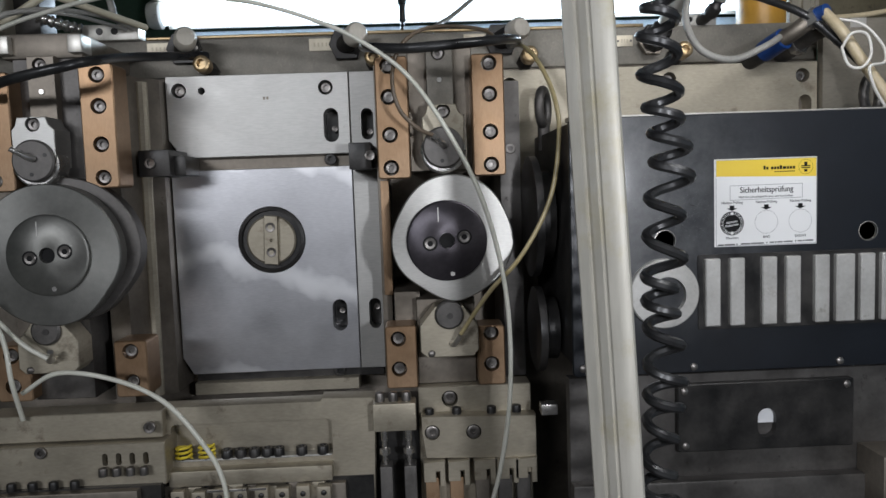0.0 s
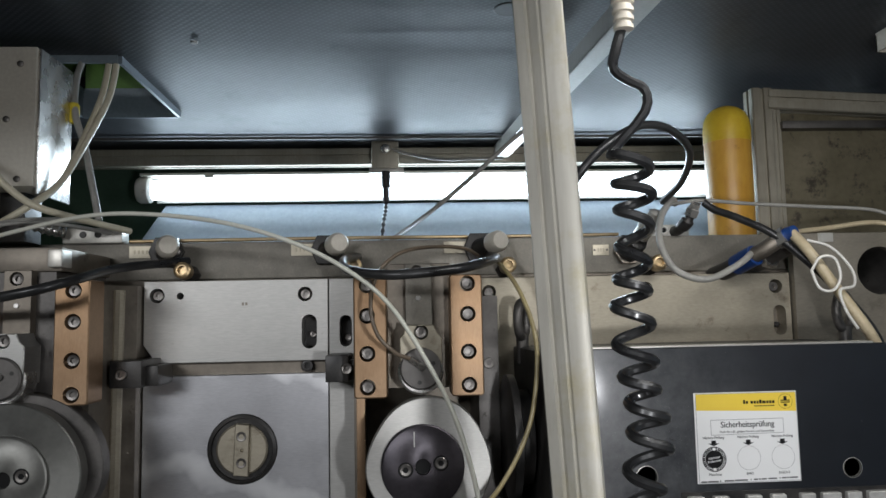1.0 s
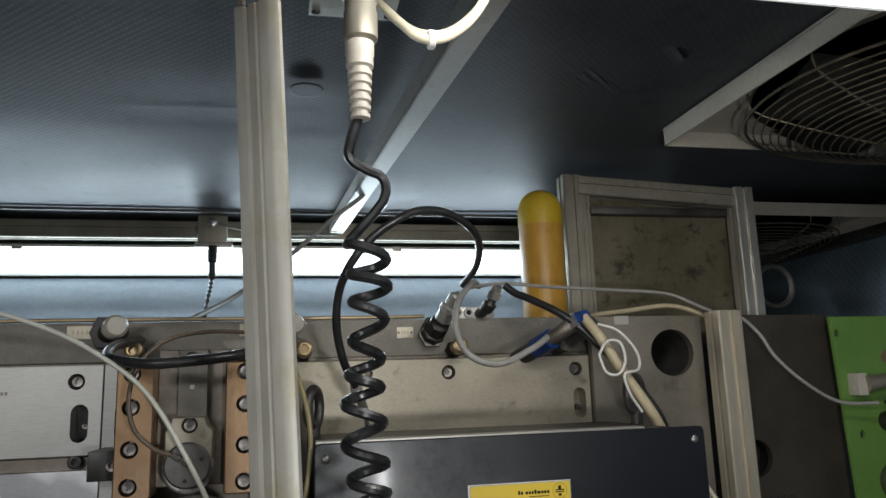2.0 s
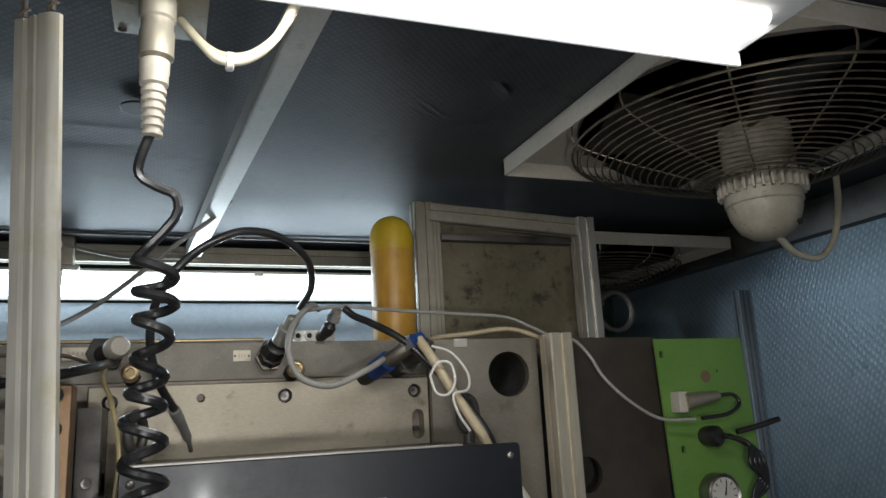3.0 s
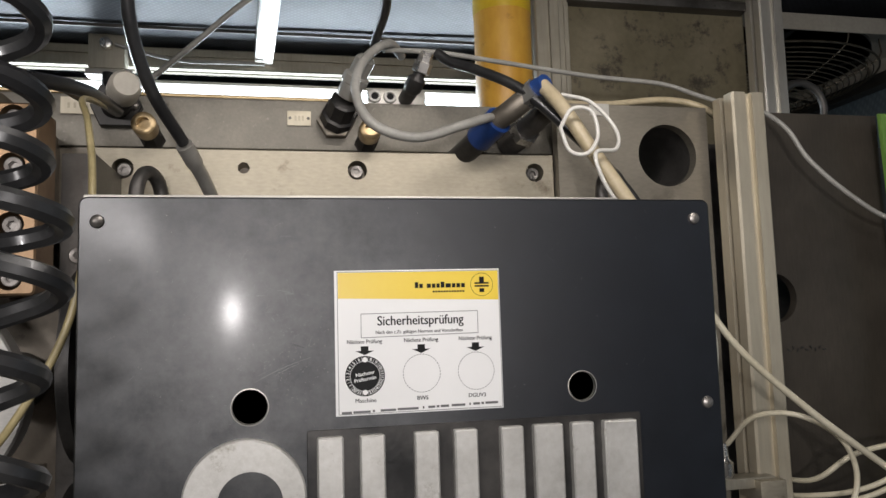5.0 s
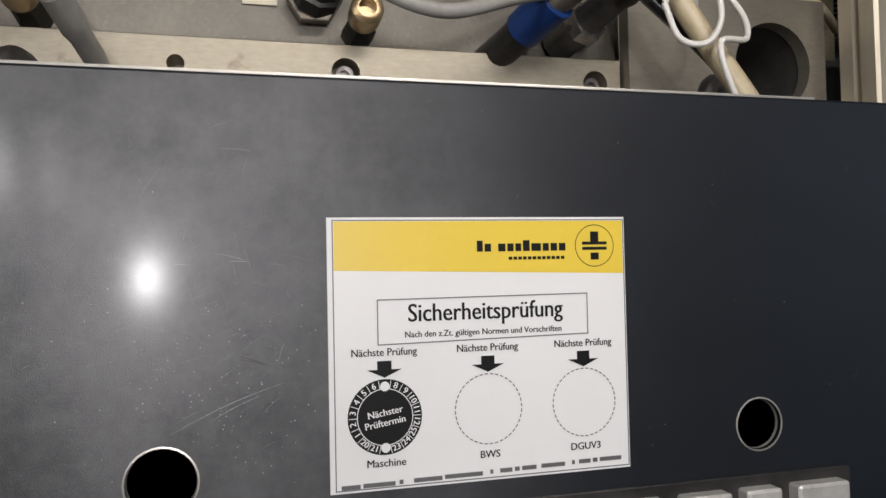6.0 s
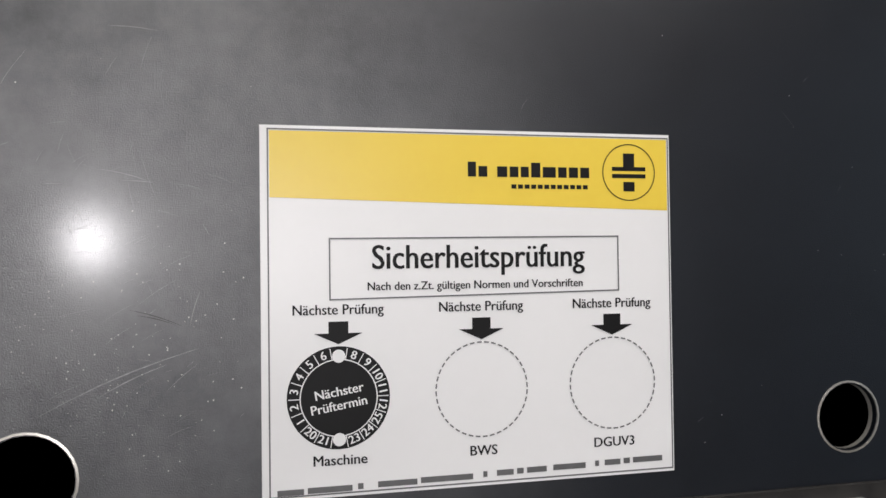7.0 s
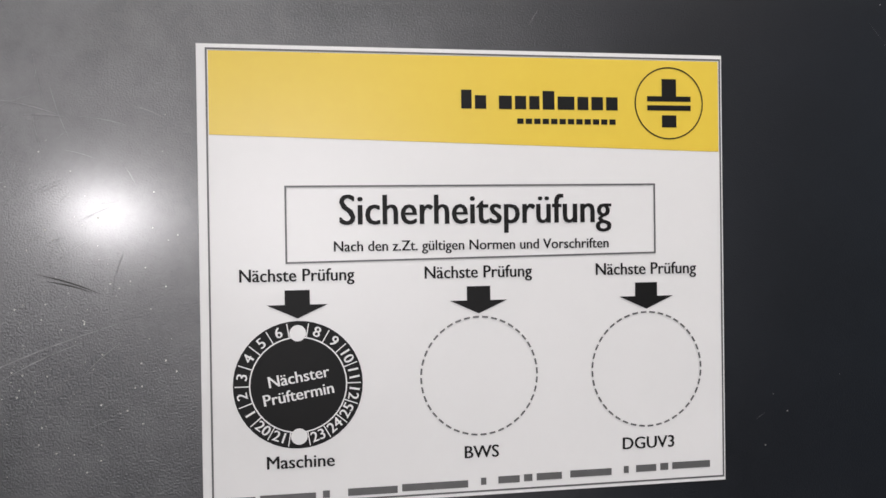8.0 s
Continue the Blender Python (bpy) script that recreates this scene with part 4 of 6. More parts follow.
# black plate added to paint the shade between and under the fingers
part("gap_shade_plate", box(-0.36, 0.130, 1.096, 1.100, 1.10, 1.2445), BLACK_STEEL, bed, "black plate that paints the shade in the gaps behind the fingers")
for i in range(8):
    x = -0.118 + 0.0265 * i
    clip = part("clip", box(x - 0.0085, x + 0.0085, 1.070, 1.086, 1.2250, 1.2440 - 0.002 * (i % 2), 0.0015), RAIL_STEEL, bed)
    part("clip_pin", turned([(0.002, -0.003), (0.0035, -0.002), (0.0035, 0.004)], (x, 1.070, 1.2345), "y", 10), BLACK_STEEL, clip)
for x0, x1 in ((-0.080, -0.055), (-0.052, -0.030), (-0.027, -0.005)):
    part("bright_strip", box(x0, x1, 1.066, 1.0705, 1.2425, 1.2455, 0.0006), BRIGHT, bed)
# stepped block with a row of small cap screws
st = thing("stepped_block", (-0.25, 1.1, 1.2), "grey stepped steel block with rows of cap screws", "block")
part("upper", plate(rect(-0.40, -0.135, 1.312, 1.347, 0.002), [], 1.082, 1.12), RAIL_STEEL, st)
part("lower", plate(rect(-0.40, -0.13, 1.255, 1.31, 0.002), [slot(-0.205 + 0.017 * i, 1.290, 0.007, 0.016) for i in range(4)], 1.07, 1.12), RAIL_STEEL, st)
screws(st, [(-0.283, 1.303), (-0.146, 1.330)], 1.066, SCREW_M8)
for i in range(4):
    part("cap_screw", turned([(0.003, 0.011), (0.005, 0.010), (0.0055, 0.008), (0.0055, 0.0)], (-0.205 + 0.017 * i, 1.062, 1.272), "z", 12), SCREW, st)
for i in range(5):
    part("cap_screw", turned([(0.003, 0.011), (0.005, 0.010), (0.0058, 0.008), (0.0058, 0.0)], (-0.345 + 0.026 * i, 1.062, 1.258), "z", 12), BLACK_STEEL, st)
part("foot", box(-0.40, -0.16, 1.05, 1.12, 1.232, 1.256, 0.002), OILED_STEEL, st)
for i in range(6):
    x = -0.386 + 0.037 * i
    part("lower_block", box(x - 0.016, x + 0.0165, 1.046, 1.10, 1.18, 1.229, 0.002), RAIL_STEEL if i % 2 else OILED_STEEL, st)
    part("cap_screw", turned([(0.003, 0.010), (0.0055, 0.0095), (0.006, 0.008), (0.006, 0.0)], (x, 1.056, 1.229), "z", 12), BLACK_STEEL, st)
# black strip in place of the shade above the lower blocks
part("gap_shade", box(-0.40, -0.135, 1.062, 1.075, 1.2385, 1.2575), BLACK_STEEL, st)

# ---- right hand of the machine: rail, side plates, cover ----
rail = thing("machine_rail", (0.57, 1.28, 1.6), "light steel rail with socket screws, bore and slot", "rail")
rh = [(0.346, 1.768), (0.588, 1.769), (0.793, 1.769)]
part("rail", plate(rect(0.318, 0.816, 1.60, 1.790), [circle(x, z, 0.0108) for x, z in rh] + [circle(0.467, 1.770, 0.0062, 16), slot(0.797, 1.717, 0.020, 0.046)], 1.272, 1.305), RAIL_STEEL, rail)
screws(rail, rh, 1.279, SCREW_M8)
part("slot_pin", turned([(0, -0.004), (0.004, -0.003), (0.004, 0.01)], (0.799, 1.288, 1.710), "y", 12), BLACK_STEEL, rail)
side = thing("side_plate", (0.92, 1.28, 1.2), "grey steel side plate with a large bore", "plate")
part("sheet", plate(rect(0.818, 1.012, 1.0, 1.850), [circle(0.957, 1.790, 0.0375, 40)], 1.262, 1.276), SIDE_GREY, side)
# liner added to hide what lies behind and keep the bore dark
part("bore_liner", plate(circle(0.957, 1.790, 0.0405, 40), [circle(0.957, 1.790, 0.0385, 40)], 1.2765, 1.43, 0.0003), DARK_STEEL, side, "dark liner added to keep the bore dark inside")
part("label_plate", box(0.860, 0.884, 1.2605, 1.263, 1.836, 1.850), ALU, side)
part("green_backing", box(0.86, 1.02, 1.44, 1.45, 1.58, 1.835), WALL_GREEN, side, "green sheet seen through the bore")
post2 = single("corner_post", profile_bar((1.034, 1.225, 0.0), (1.030, 1.225, 1.852), 0.042), ALU_WARM, "cream-grey slotted aluminium corner post", "post")
brown = thing("brown_side_plate", (1.14, 1.28, 1.0), "dark brown-grey steel plate with round bores", "plate")
part("sheet", plate(rect(1.052, 1.262, 1.0, 1.850), [circle(1.095, 1.617, 0.030, 32), circle(1.167, 1.318, 0.040, 32)], 1.272, 1.284), SIDE_SHEET, brown)
part("backing", box(1.04, 1.43, 1.36, 1.37, 1.0, 1.83), DARK_STEEL, brown)
for i in range(9):
    share("scribble", mesh_of(box(-0.0022, 0.0022, -0.0006, 0.0002, -0.0008, 0.0008), BLACK_STEEL), (1.108 + 0.0062 * i, 1.2715, 1.553 + 0.003 * (i % 2)), brown, Matrix.Rotation(0.6 + i * 0.7, 4, "Y"))
single("cross_rail", profile_bar((1.05, 1.245, 1.298), (1.285, 1.245, 1.290), 0.035), ALU_WARM, "aluminium cross rail under the side plates", "rail")

gp = thing("connection_board", (1.33, 1.25, 1.2), "bright green painted steel connection panel", "panel")
part("sheet", plate([(1.262, 1.10), (1.455, 1.10), (1.425, 1.842), (1.234, 1.842)], [slot(1.245, 1.814, 0.009, 0.013), slot(1.269, 1.649, 0.009, 0.013), slot(1.275, 1.484, 0.009, 0.013), circle(1.362, 1.782, 0.003, 10)], 1.235, 1.241), GREEN, gp)
part("rust_patch", flat(circle(1.335, 1.773, 0.011, 14), 1.2345), BRONZE, gp, "rubbed brown patch")
ct = thing("plug_connector", (1.30, 1.2, 1.73), "beige plug connector with black cable on the panel", "connector")
part("flange", box(1.254, 1.272, 1.212, 1.236, 1.712, 1.748, 0.002), ENAMEL, ct)
part("shell", tube([(1.27, 1.215, 1.730), (1.30, 1.210, 1.734), (1.335, 1.208, 1.738)], lambda t: 0.014 - 0.006 * t, 4, 16), ALU_DIRTY, ct)
part("cable", tube([(1.335, 1.208, 1.738), (1.365, 1.205, 1.738), (1.372, 1.20, 1.722), (1.34, 1.195, 1.706), (1.28, 1.19, 1.701)], 0.0035), RUBBER, ct)
ga = thing("pressure_gauge", (1.323, 1.2, 1.573), "round pressure gauge with a steel rim", "gauge")
part("case", turned([(0.031, 0.03), (0.0335, 0.026), (0.0335, 0.0), (0.031, -0.003), (0.0275, 0.0), (0.0275, 0.003)], (1.321, 1.205, 1.573), "y", 40), SCREW, ga)
dial = part("dial", turned([(0, 0), (0.0277, 0), (0.0277, 0.002)], (1.321, 1.2055, 1.573), "y", 40), DIAL, ga)
part("pointer", plate([(1.3195, 1.571), (1.3225, 1.571), (1.327, 1.593), (1.326, 1.593)], [], 1.2035, 1.2042, 0.0001), INK, dial)
for i in range(10):
    a = radians(-40 + 29 * i)
    share("tick", mesh_of(box(-0.0006, 0.0006, -0.0003, 0.0002, -0.003, 0.003), INK), (1.321 + 0.0222 * math.cos(a), 1.205, 1.573 + 0.0222 * math.sin(a)), dial, Matrix.Rotation(math.pi / 2 - a, 4, "Y"))
sb = thing("sensor_cluster", (1.345, 1.2, 1.66), "black round plug with a bundle of black cables", "connector")
part("socket", turned([(0.016, 0.03), (0.018, 0.02), (0.018, 0.0), (0.012, -0.008)], (1.318, 1.205, 1.669), "y", 20), BLACK_STEEL, sb)
for i in range(4):
    part("cable", tube([(1.324 + 0.004 * i, 1.195, 1.670), (1.362 + 0.005 * i, 1.18, 1.655 - 0.004 * i), (1.352 + 0.010 * i, 1.17, 1.622), (1.378 + 0.004 * i, 1.18, 1.60 - 0.006 * i), (1.362, 1.18, 1.578 - 0.005 * i), (1.352 + 0.005 * i, 1.178, 1.545), (1.366, 1.186, 1.515)], 0.0040), RUBBER, sb)
part("lever", tube([(1.35, 1.19, 1.675), (1.39, 1.185, 1.682), (1.44, 1.185, 1.692)], 0.005, 3), BLACK_STEEL, sb)
va = thing("valve_block", (1.37, 1.2, 1.48), "black valve block with blue ring and fittings", "valve")
part("body", box(1.335, 1.425, 1.17, 1.235, 1.485, 1.512, 0.004), BLACK_STEEL, va)
part("elbow", turned([(0.022, 0.03), (0.025, 0.02), (0.025, 0), (0.02, -0.01)], (1.335, 1.205, 1.468), "y", 20), BLACK_STEEL, va)
part("ring", turned([(0.010, 0), (0.012, 0.002), (0.012, 0.014), (0.010, 0.016)], (1.362, 1.185, 1.455), "y", 16), BLUE, va)
part("lever", tube([(1.405, 1.18, 1.50), (1.418, 1.175, 1.45), (1.44, 1.17, 1.40)], 0.003, 3), BLACK_STEEL, va)
part("knob", turned([(0.016, 0.02), (0.019, 0.015), (0.019, -0.012), (0.014, -0.018)], (1.372, 1.20, 1.375), "y", 18), RED_BROWN, va, "red-brown knob")
part("clamp", box(1.262, 1.302, 1.195, 1.236, 1.392, 1.416, 0.004), ALU_DIRTY, va)
part("spring_hose", tube([(1.345 + 0.022 * math.cos(0.55 * i), 1.19 + 0.002 * i, 1.40 + 0.010 * math.sin(1.9 * i)) for i in range(10)], 0.006), GREY_PVC, va)
part("yellow_wire", tube([(1.392, 1.19, 1.39), (1.385, 1.17, 1.35), (1.36, 1.18, 1.325), (1.38, 1.2, 1.30)], 0.003), YELLOW_TAPE, va)
bk = thing("small_bracket", (0.97, 1.2, 1.42), "small steel bracket with a hose fitting", "bracket")
part("arm", box(0.915, 1.02, 1.19, 1.215, 1.415, 1.426, 0.001), ALU_DIRTY, bk)
part("end_block", box(0.995, 1.026, 1.18, 1.22, 1.402, 1.424, 0.002), RAIL_STEEL, bk)
part("fitting", turned([(0.008, 0), (0.010, 0.004), (0.010, 0.016), (0.006, 0.02), (0.004, 0.036)], (0.966, 1.20, 1.426), "z", 14), BRIGHT, bk)

# ---- blue-black machine cover ----
PX0, PX1, PZ0, PZ1, PY = 0.376, 0.840, 1.390, 1.691, 0.995
cover = thing("machine_cover", (0.61, 1.12, 1.39), "scratched blue-black painted sheet cover with raised metal emblem", "cover")
holes = [(0.4862, 1.5468, 0.0118), (0.7262, 1.550, 0.0106)]


bm = plate(rect(PX0, PX1, PZ0, PZ1, 0.006), [circle(x, z, r, 28) for x, z, r in holes], PY, PY + 0.004, 0.0012)
part("front_sheet", bm, PAINT, cover, "scratched glossy blue-black front sheet")
for x, z, r in holes:
    part("hole_rim", turned([(r - 0.0002, 0.003), (r + 0.0003, -0.0003), (r + 0.0009, -0.0002), (r + 0.0010, 0.003)], (x, PY, z), "y", 28), ALU, cover, "bare metal hole edge")
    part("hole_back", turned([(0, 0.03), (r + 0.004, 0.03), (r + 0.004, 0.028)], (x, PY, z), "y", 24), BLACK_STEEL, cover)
    part("thread", turned([(r * 0.62, 0.012), (r * 0.66, 0.010), (r * 0.66, 0.028)], (x, PY, z), "y", 20), SCREW, cover)
part("body", box(PX0 + 0.003, PX1 - 0.004, PY + 0.005, 1.262, PZ0 + 0.01, PZ1 - 0.004, 0.003), BLACK_STEEL, cover)
part("top_edge", box(PX0 + 0.002, PX1 - 0.075, PY + 0.0045, PY + 0.03, PZ1 - 0.003, PZ1 + 0.0022, 0.001), ALU, cover, "bare aluminium top edge")
for x, z in ((0.826, 1.676), (0.828, 1.533), (0.829, 1.401), (0.694, 1.397), (0.519, 1.397), (0.388, 1.400), (0.388, 1.674)):
    share("screw", PAN_HEAD, (x, PY, z), cover)
# emblem of plain raised shapes: one ring and a row of bars
ring = plate(circle(0.483, 1.486, 0.0405, 48), [circle(0.4865, 1.484, 0.0215, 36)], PY - 0.008, PY, 0.0012)
emblem = part("emblem_ring", ring, LOGO, cover, "raised matt aluminium ring")
for x0, x1 in ((0.5305, 0.5485), (0.5595, 0.5770), (0.5975, 0.6150), (0.6260, 0.6430), (0.6600, 0.6770), (0.6850, 0.7070), (0.7140, 0.7310), (0.7390, 0.7650)):
    part("emblem_bar", plate(rect(x0, x1, 1.4455, 1.5245, 0.0015), [], PY - 0.008, PY, 0.0012), LOGO, cover)
part("emblem_base", plate(rect(0.524, 0.771, 1.441, 1.529, 0.002), [], PY - 0.0012, PY, 0.0004), BLACK_STEEL, cover)
# chips and hairline scratches in the paint, thickest beside the emblem
rnd = random.Random(11)
bm = bmesh.new()
for i in range(330):
    x, z = (rnd.gauss(0.500, 0.030), rnd.gauss(1.580, 0.022)) if i < 250 else (rnd.uniform(0.385, 0.83), rnd.uniform(1.535, 1.685))
    r = rnd.choice((0.00013, 0.00018, 0.0003))
    if not (0.54 < x < 0.668 and z < 1.641) and 0.38 < x < 0.836 and 1.53 < z < 1.688 and min(math.hypot(x - hx, z - hz) for hx, hz, _ in holes) > 0.015:
        bm.faces.new([bm.verts.new((x + r * rnd.uniform(0.5, 1) * math.cos(a), PY - 0.00012, z + r * rnd.uniform(0.5, 1) * math.sin(a))) for a in (0.2, 1.7, 3.1, 4.6)])
tagged(part("paint_chips", bm, LOGO, cover, "pale chips in the paint", smooth=False), kind="stuff")


def hairline(bm, x0, z0, x1, z1, w):
    """A scratch with a slight bend that thins out at both ends."""
    d = Vector((x1 - x0, z1 - z0))
    n = Vector((-d.y, d.x)).normalized()
    rows = []
    for k in range(6):
        u = k / 5
        c = Vector((x0, z0)) + d * u + n * d.length * 0.03 * math.sin(math.pi * u)
        half = n * w * (0.15 + 0.85 * math.sin(math.pi * u)) / 2
        rows.append([bm.verts.new((q.x, PY - 0.00012, q.y)) for q in (c - half, c + half)])
    for r0, r1 in zip(rows, rows[1:]):
        bm.faces.new((r0[0], r1[0], r1[1], r0[1]))


for ends, w in (((0.489, 1.563, 0.528, 1.579), 0.00034), ((0.503, 1.567, 0.520, 1.575), 0.00028), ((0.526, 1.585, 0.5285, 1.594), 0.00018), ((0.504, 1.626, 0.516, 1.623), 0.00022), ((0.490, 1.622, 0.497, 1.622), 0.00020), ((0.509, 1.623, 0.517, 1.6226), 0.00024), ((0.520, 1.568, 0.528, 1.575), 0.00012)):
    bm = bmesh.new()
    hairline(bm, *ends, w)
    part("scratch", bm, SCRATCH, cover, smooth=False)
for ends in ((0.511, 1.5895, 0.524, 1.585), (0.513, 1.588, 0.522, 1.5855)):
    bm = bmesh.new()
    hairline(bm, *ends, 0.0003)
    part("scratch", bm, BLACK_STEEL, cover, "dull dark scratch", smooth=False)
bm = bmesh.new()
for i in range(150):
    x, z = (rnd.gauss(0.497, 0.024), rnd.gauss(1.598, 0.026)) if i < 115 else (rnd.uniform(0.385, 0.825), rnd.uniform(1.535, 1.685))
    l, a = abs(rnd.gauss(0, 0.005)) + 0.0015, rnd.choice((25, 30, 35, 62, 70, -18, 3, -70, 110)) + rnd.gauss(0, 9)
    ends = (x, z, x + l * math.cos(radians(a)), z + l * math.sin(radians(a)))
    if all(0.38 < ends[k] < 0.836 and 1.53 < ends[k + 1] < 1.688 and not (0.540 < ends[k] < 0.669 and ends[k + 1] < 1.642) and min(math.hypot(ends[k] - hx, ends[k + 1] - hz) for hx, hz, _ in holes) > 0.015 for k in (0, 2)):
        hairline(bm, *ends, rnd.choice((0.00004, 0.00006, 0.00009)))
tagged(part("fine_scratches", bm, SCRATCH, cover, "many fine hairline scratches", smooth=False), kind="stuff")
# lower front
low = thing("lower_front", (0.6, 1.1, 0.9), "grey steel lower front with a bolted black plate", "plate")
part("front", plate(rect(0.372, 0.846, 0.80, 1.387), [], 1.004, 1.02), DARK_STEEL, low)
part("black_plate", plate(rect(0.499, 0.711, 1.294, 1.376, 0.003), [slot(0.606, 1.326, 0.022, 0.035)], 0.994, 1.004), BLACK_STEEL, low)
part("slot_back", box(0.594, 0.618, 1.001, 1.0035, 1.324, 1.345), WHITE_METAL, low)
for x, z in ((0.507, 1.368), (0.702, 1.369), (0.508, 1.302)):
    share("screw", PAN_HEAD, (x, 0.994, z), low)
part("step", box(0.372, 0.846, 0.985, 1.004, 1.20, 1.262, 0.003), DARK_STEEL, low)
part("end_block", box(0.72, 0.80, 0.95, 1.004, 1.18, 1.295, 0.004), OILED_STEEL, low)
part("scribble", box(0.755, 0.800, 1.002, 1.0035, 1.368, 1.371), INK, low)
gl = thing("drive_flange", (0.36, 1.12, 1.3), "black stepped flange wheel on the drive side", "flange")
part("wheel", turned([(0.07, 0), (0.08, 0.003), (0.08, 0.012), (0.06, 0.016), (0.06, 0.03)], (0.345, 1.13, 1.575), "x", 40), BLACK_STEEL, gl)
part("wheel", turned([(0.045, 0), (0.055, 0.003), (0.055, 0.012), (0.04, 0.016), (0.04, 0.03)], (0.345, 1.10, 1.43), "x", 40), BLACK_STEEL, gl)
part("pin", box(0.345, 0.365, 1.04, 1.06, 1.332, 1.345, 0.001), BRIGHT, gl)

# ---- inspection sticker ----
SX, SZ, TALL = 0.544, 1.6386, 0.001012
sticker = thing("inspection_sticker", (SX + 0.06, PY, SZ - 0.1), "white and yellow safety inspection sticker with black print", "sticker")
layer = [PY - 0.0006 - 0.00012 * i for i in range(6)]


def at(u, v):
    return SX + u / 1000, SZ - v * TALL


def patch(u0, u1, v0, v1):
    return rect(SX + u0 / 1000, SX + u1 / 1000, SZ - v1 * TALL, SZ - v0 * TALL)


part("paper", plate(patch(0, 120.6, 0, 100), [], PY - 0.0006, PY + 0.0004, 0.0001), PAPER, sticker)
part("border", flat(patch(1.9, 120.2, 0.9, 99.2), layer[1], [patch(2.3, 119.8, 1.3, 98.8)]), GREY_INK, sticker)
part("yellow_band", flat([at(2.5, 19.4), at(119.6, 22.6), at(119.6, 1.5), at(2.5, 1.5)], layer[1]), PAPER_YELLOW, sticker)
part("title_box", flat([at(18.2, 47.2), at(103.5, 46.2), at(103.5, 30.0), at(18.2, 30.3)], layer[2], [[at(18.6, 46.8), at(103.1, 45.8), at(103.1, 30.4), at(18.6, 30.7)]]), GREY_INK, sticker)
lx, lz = at(107.2, 11.4)
part("logo_ring", flat(circle(lx, lz, 0.0085, 40), layer[2], [circle(lx, lz, 0.0082, 40)]), INK, sticker)
for u0, u1, v0, v1 in ((105.4, 109.0, 5.8, 9.8), (101.8, 112.6, 9.8, 11.0), (101.8, 112.6, 11.9, 13.1), (105.4, 109.0, 14.2, 17.0)):
    part("logo_bar", flat(patch(u0, u1, v0, v1), layer[2]), INK, sticker)
# the maker's name stays a row of plain bars
u = 57.6
for i, w in enumerate((2.4, 2.6, 0.0, 3.0, 2.6, 2.4, 2.8, 4.0, 2.6, 2.8, 2.8)):
    if w:
        part("name_bar", flat(patch(u, u + w, 10.2 - (1.2 if i in (0, 6) else 0), 13.2), layer[2]), INK, sticker)
    u += w + 0.75 if w else 2.2
for i in range(12):
    part("line_bar", flat(patch(70.5 + 2.0 * i, 72.0 + 2.0 * i, 15.3, 16.5), layer[2]), INK, sticker)
tx, tz = at(61.2, 36.0)
words("Sicherheitsprüfung", tx, tz, layer[2], 0.0096, sticker, squeeze=0.875)
tx, tz = at(60.3, 43.7)
words("Nach den z.Zt. gültigen Normen und Vorschriften", tx, tz, layer[2], 0.0033, sticker, squeeze=0.95)
for cu, below in ((20.6, "Maschine"), (61.0, "BWS"), (101.0, "DGUV3")):
    tx, tz = at(cu, 49.8)
    words("Nächste Prüfung", tx, tz, layer[2], 0.0040, sticker, squeeze=0.93)
    cx, cz = at(cu, 52.9)
    part("arrow", flat([(cx - 0.0027, cz), (cx + 0.0027, cz), (cx + 0.0027, cz - 0.0032), (cx + 0.0066, cz - 0.0032), (cx, cz - 0.0062), (cx - 0.0066, cz - 0.0032), (cx - 0.0027, cz - 0.0032)], layer[2]), INK, sticker)
    tx, tz = at(cu + 0.2, 90.2)
    words(below, tx, tz, layer[2], 0.0040, sticker)
    if cu > 30:
        bx, bz = at(cu, 73.0)
        dash = bmesh.new()
        for i in range(40):
            a, b = 2 * math.pi * i / 40, 2 * math.pi * (i + 0.66) / 40
            vs = [dash.verts.new((bx + r * math.cos(k), layer[2], bz + r * math.sin(k))) for r, k in ((0.0136, a), (0.0136, b), (0.0132, b), (0.0132, a))]
            dash.faces.new(vs)
        part("dashed_circle", dash, GREY_INK, sticker)
for i, (u0, u1) in enumerate(((4, 11), (12, 24), (25.5, 27), (31, 42), (43, 58), (61, 62.2), (65, 70), (71, 73), (74, 80), (82, 92), (95, 96.2), (98, 103), (104, 106), (107, 116.5))):
    part("line_bar", flat(patch(u0, u1, 96.8 - 0.02 * u0 + 0.4, 98.4 - 0.02 * u0 + 0.4), layer[2]), GREY_INK, sticker)
# round badge
bx, bz = at(20.6, 73.4)
badge = part("badge", flat(circle(bx, bz, 0.0140, 48), layer[1]), INK, sticker, "black round date badge")
part("badge_ring", flat(circle(bx, bz, 0.0106, 40), layer[2], [circle(bx, bz, 0.0103, 40)]), PAPER, badge)
words("Nächster", bx, bz + 0.0016, layer[2], 0.0036, badge, material=PAPER, lean=0.16)
words("Prüftermin", bx, bz - 0.0022, layer[2], 0.0036, badge, material=PAPER, lean=0.16)
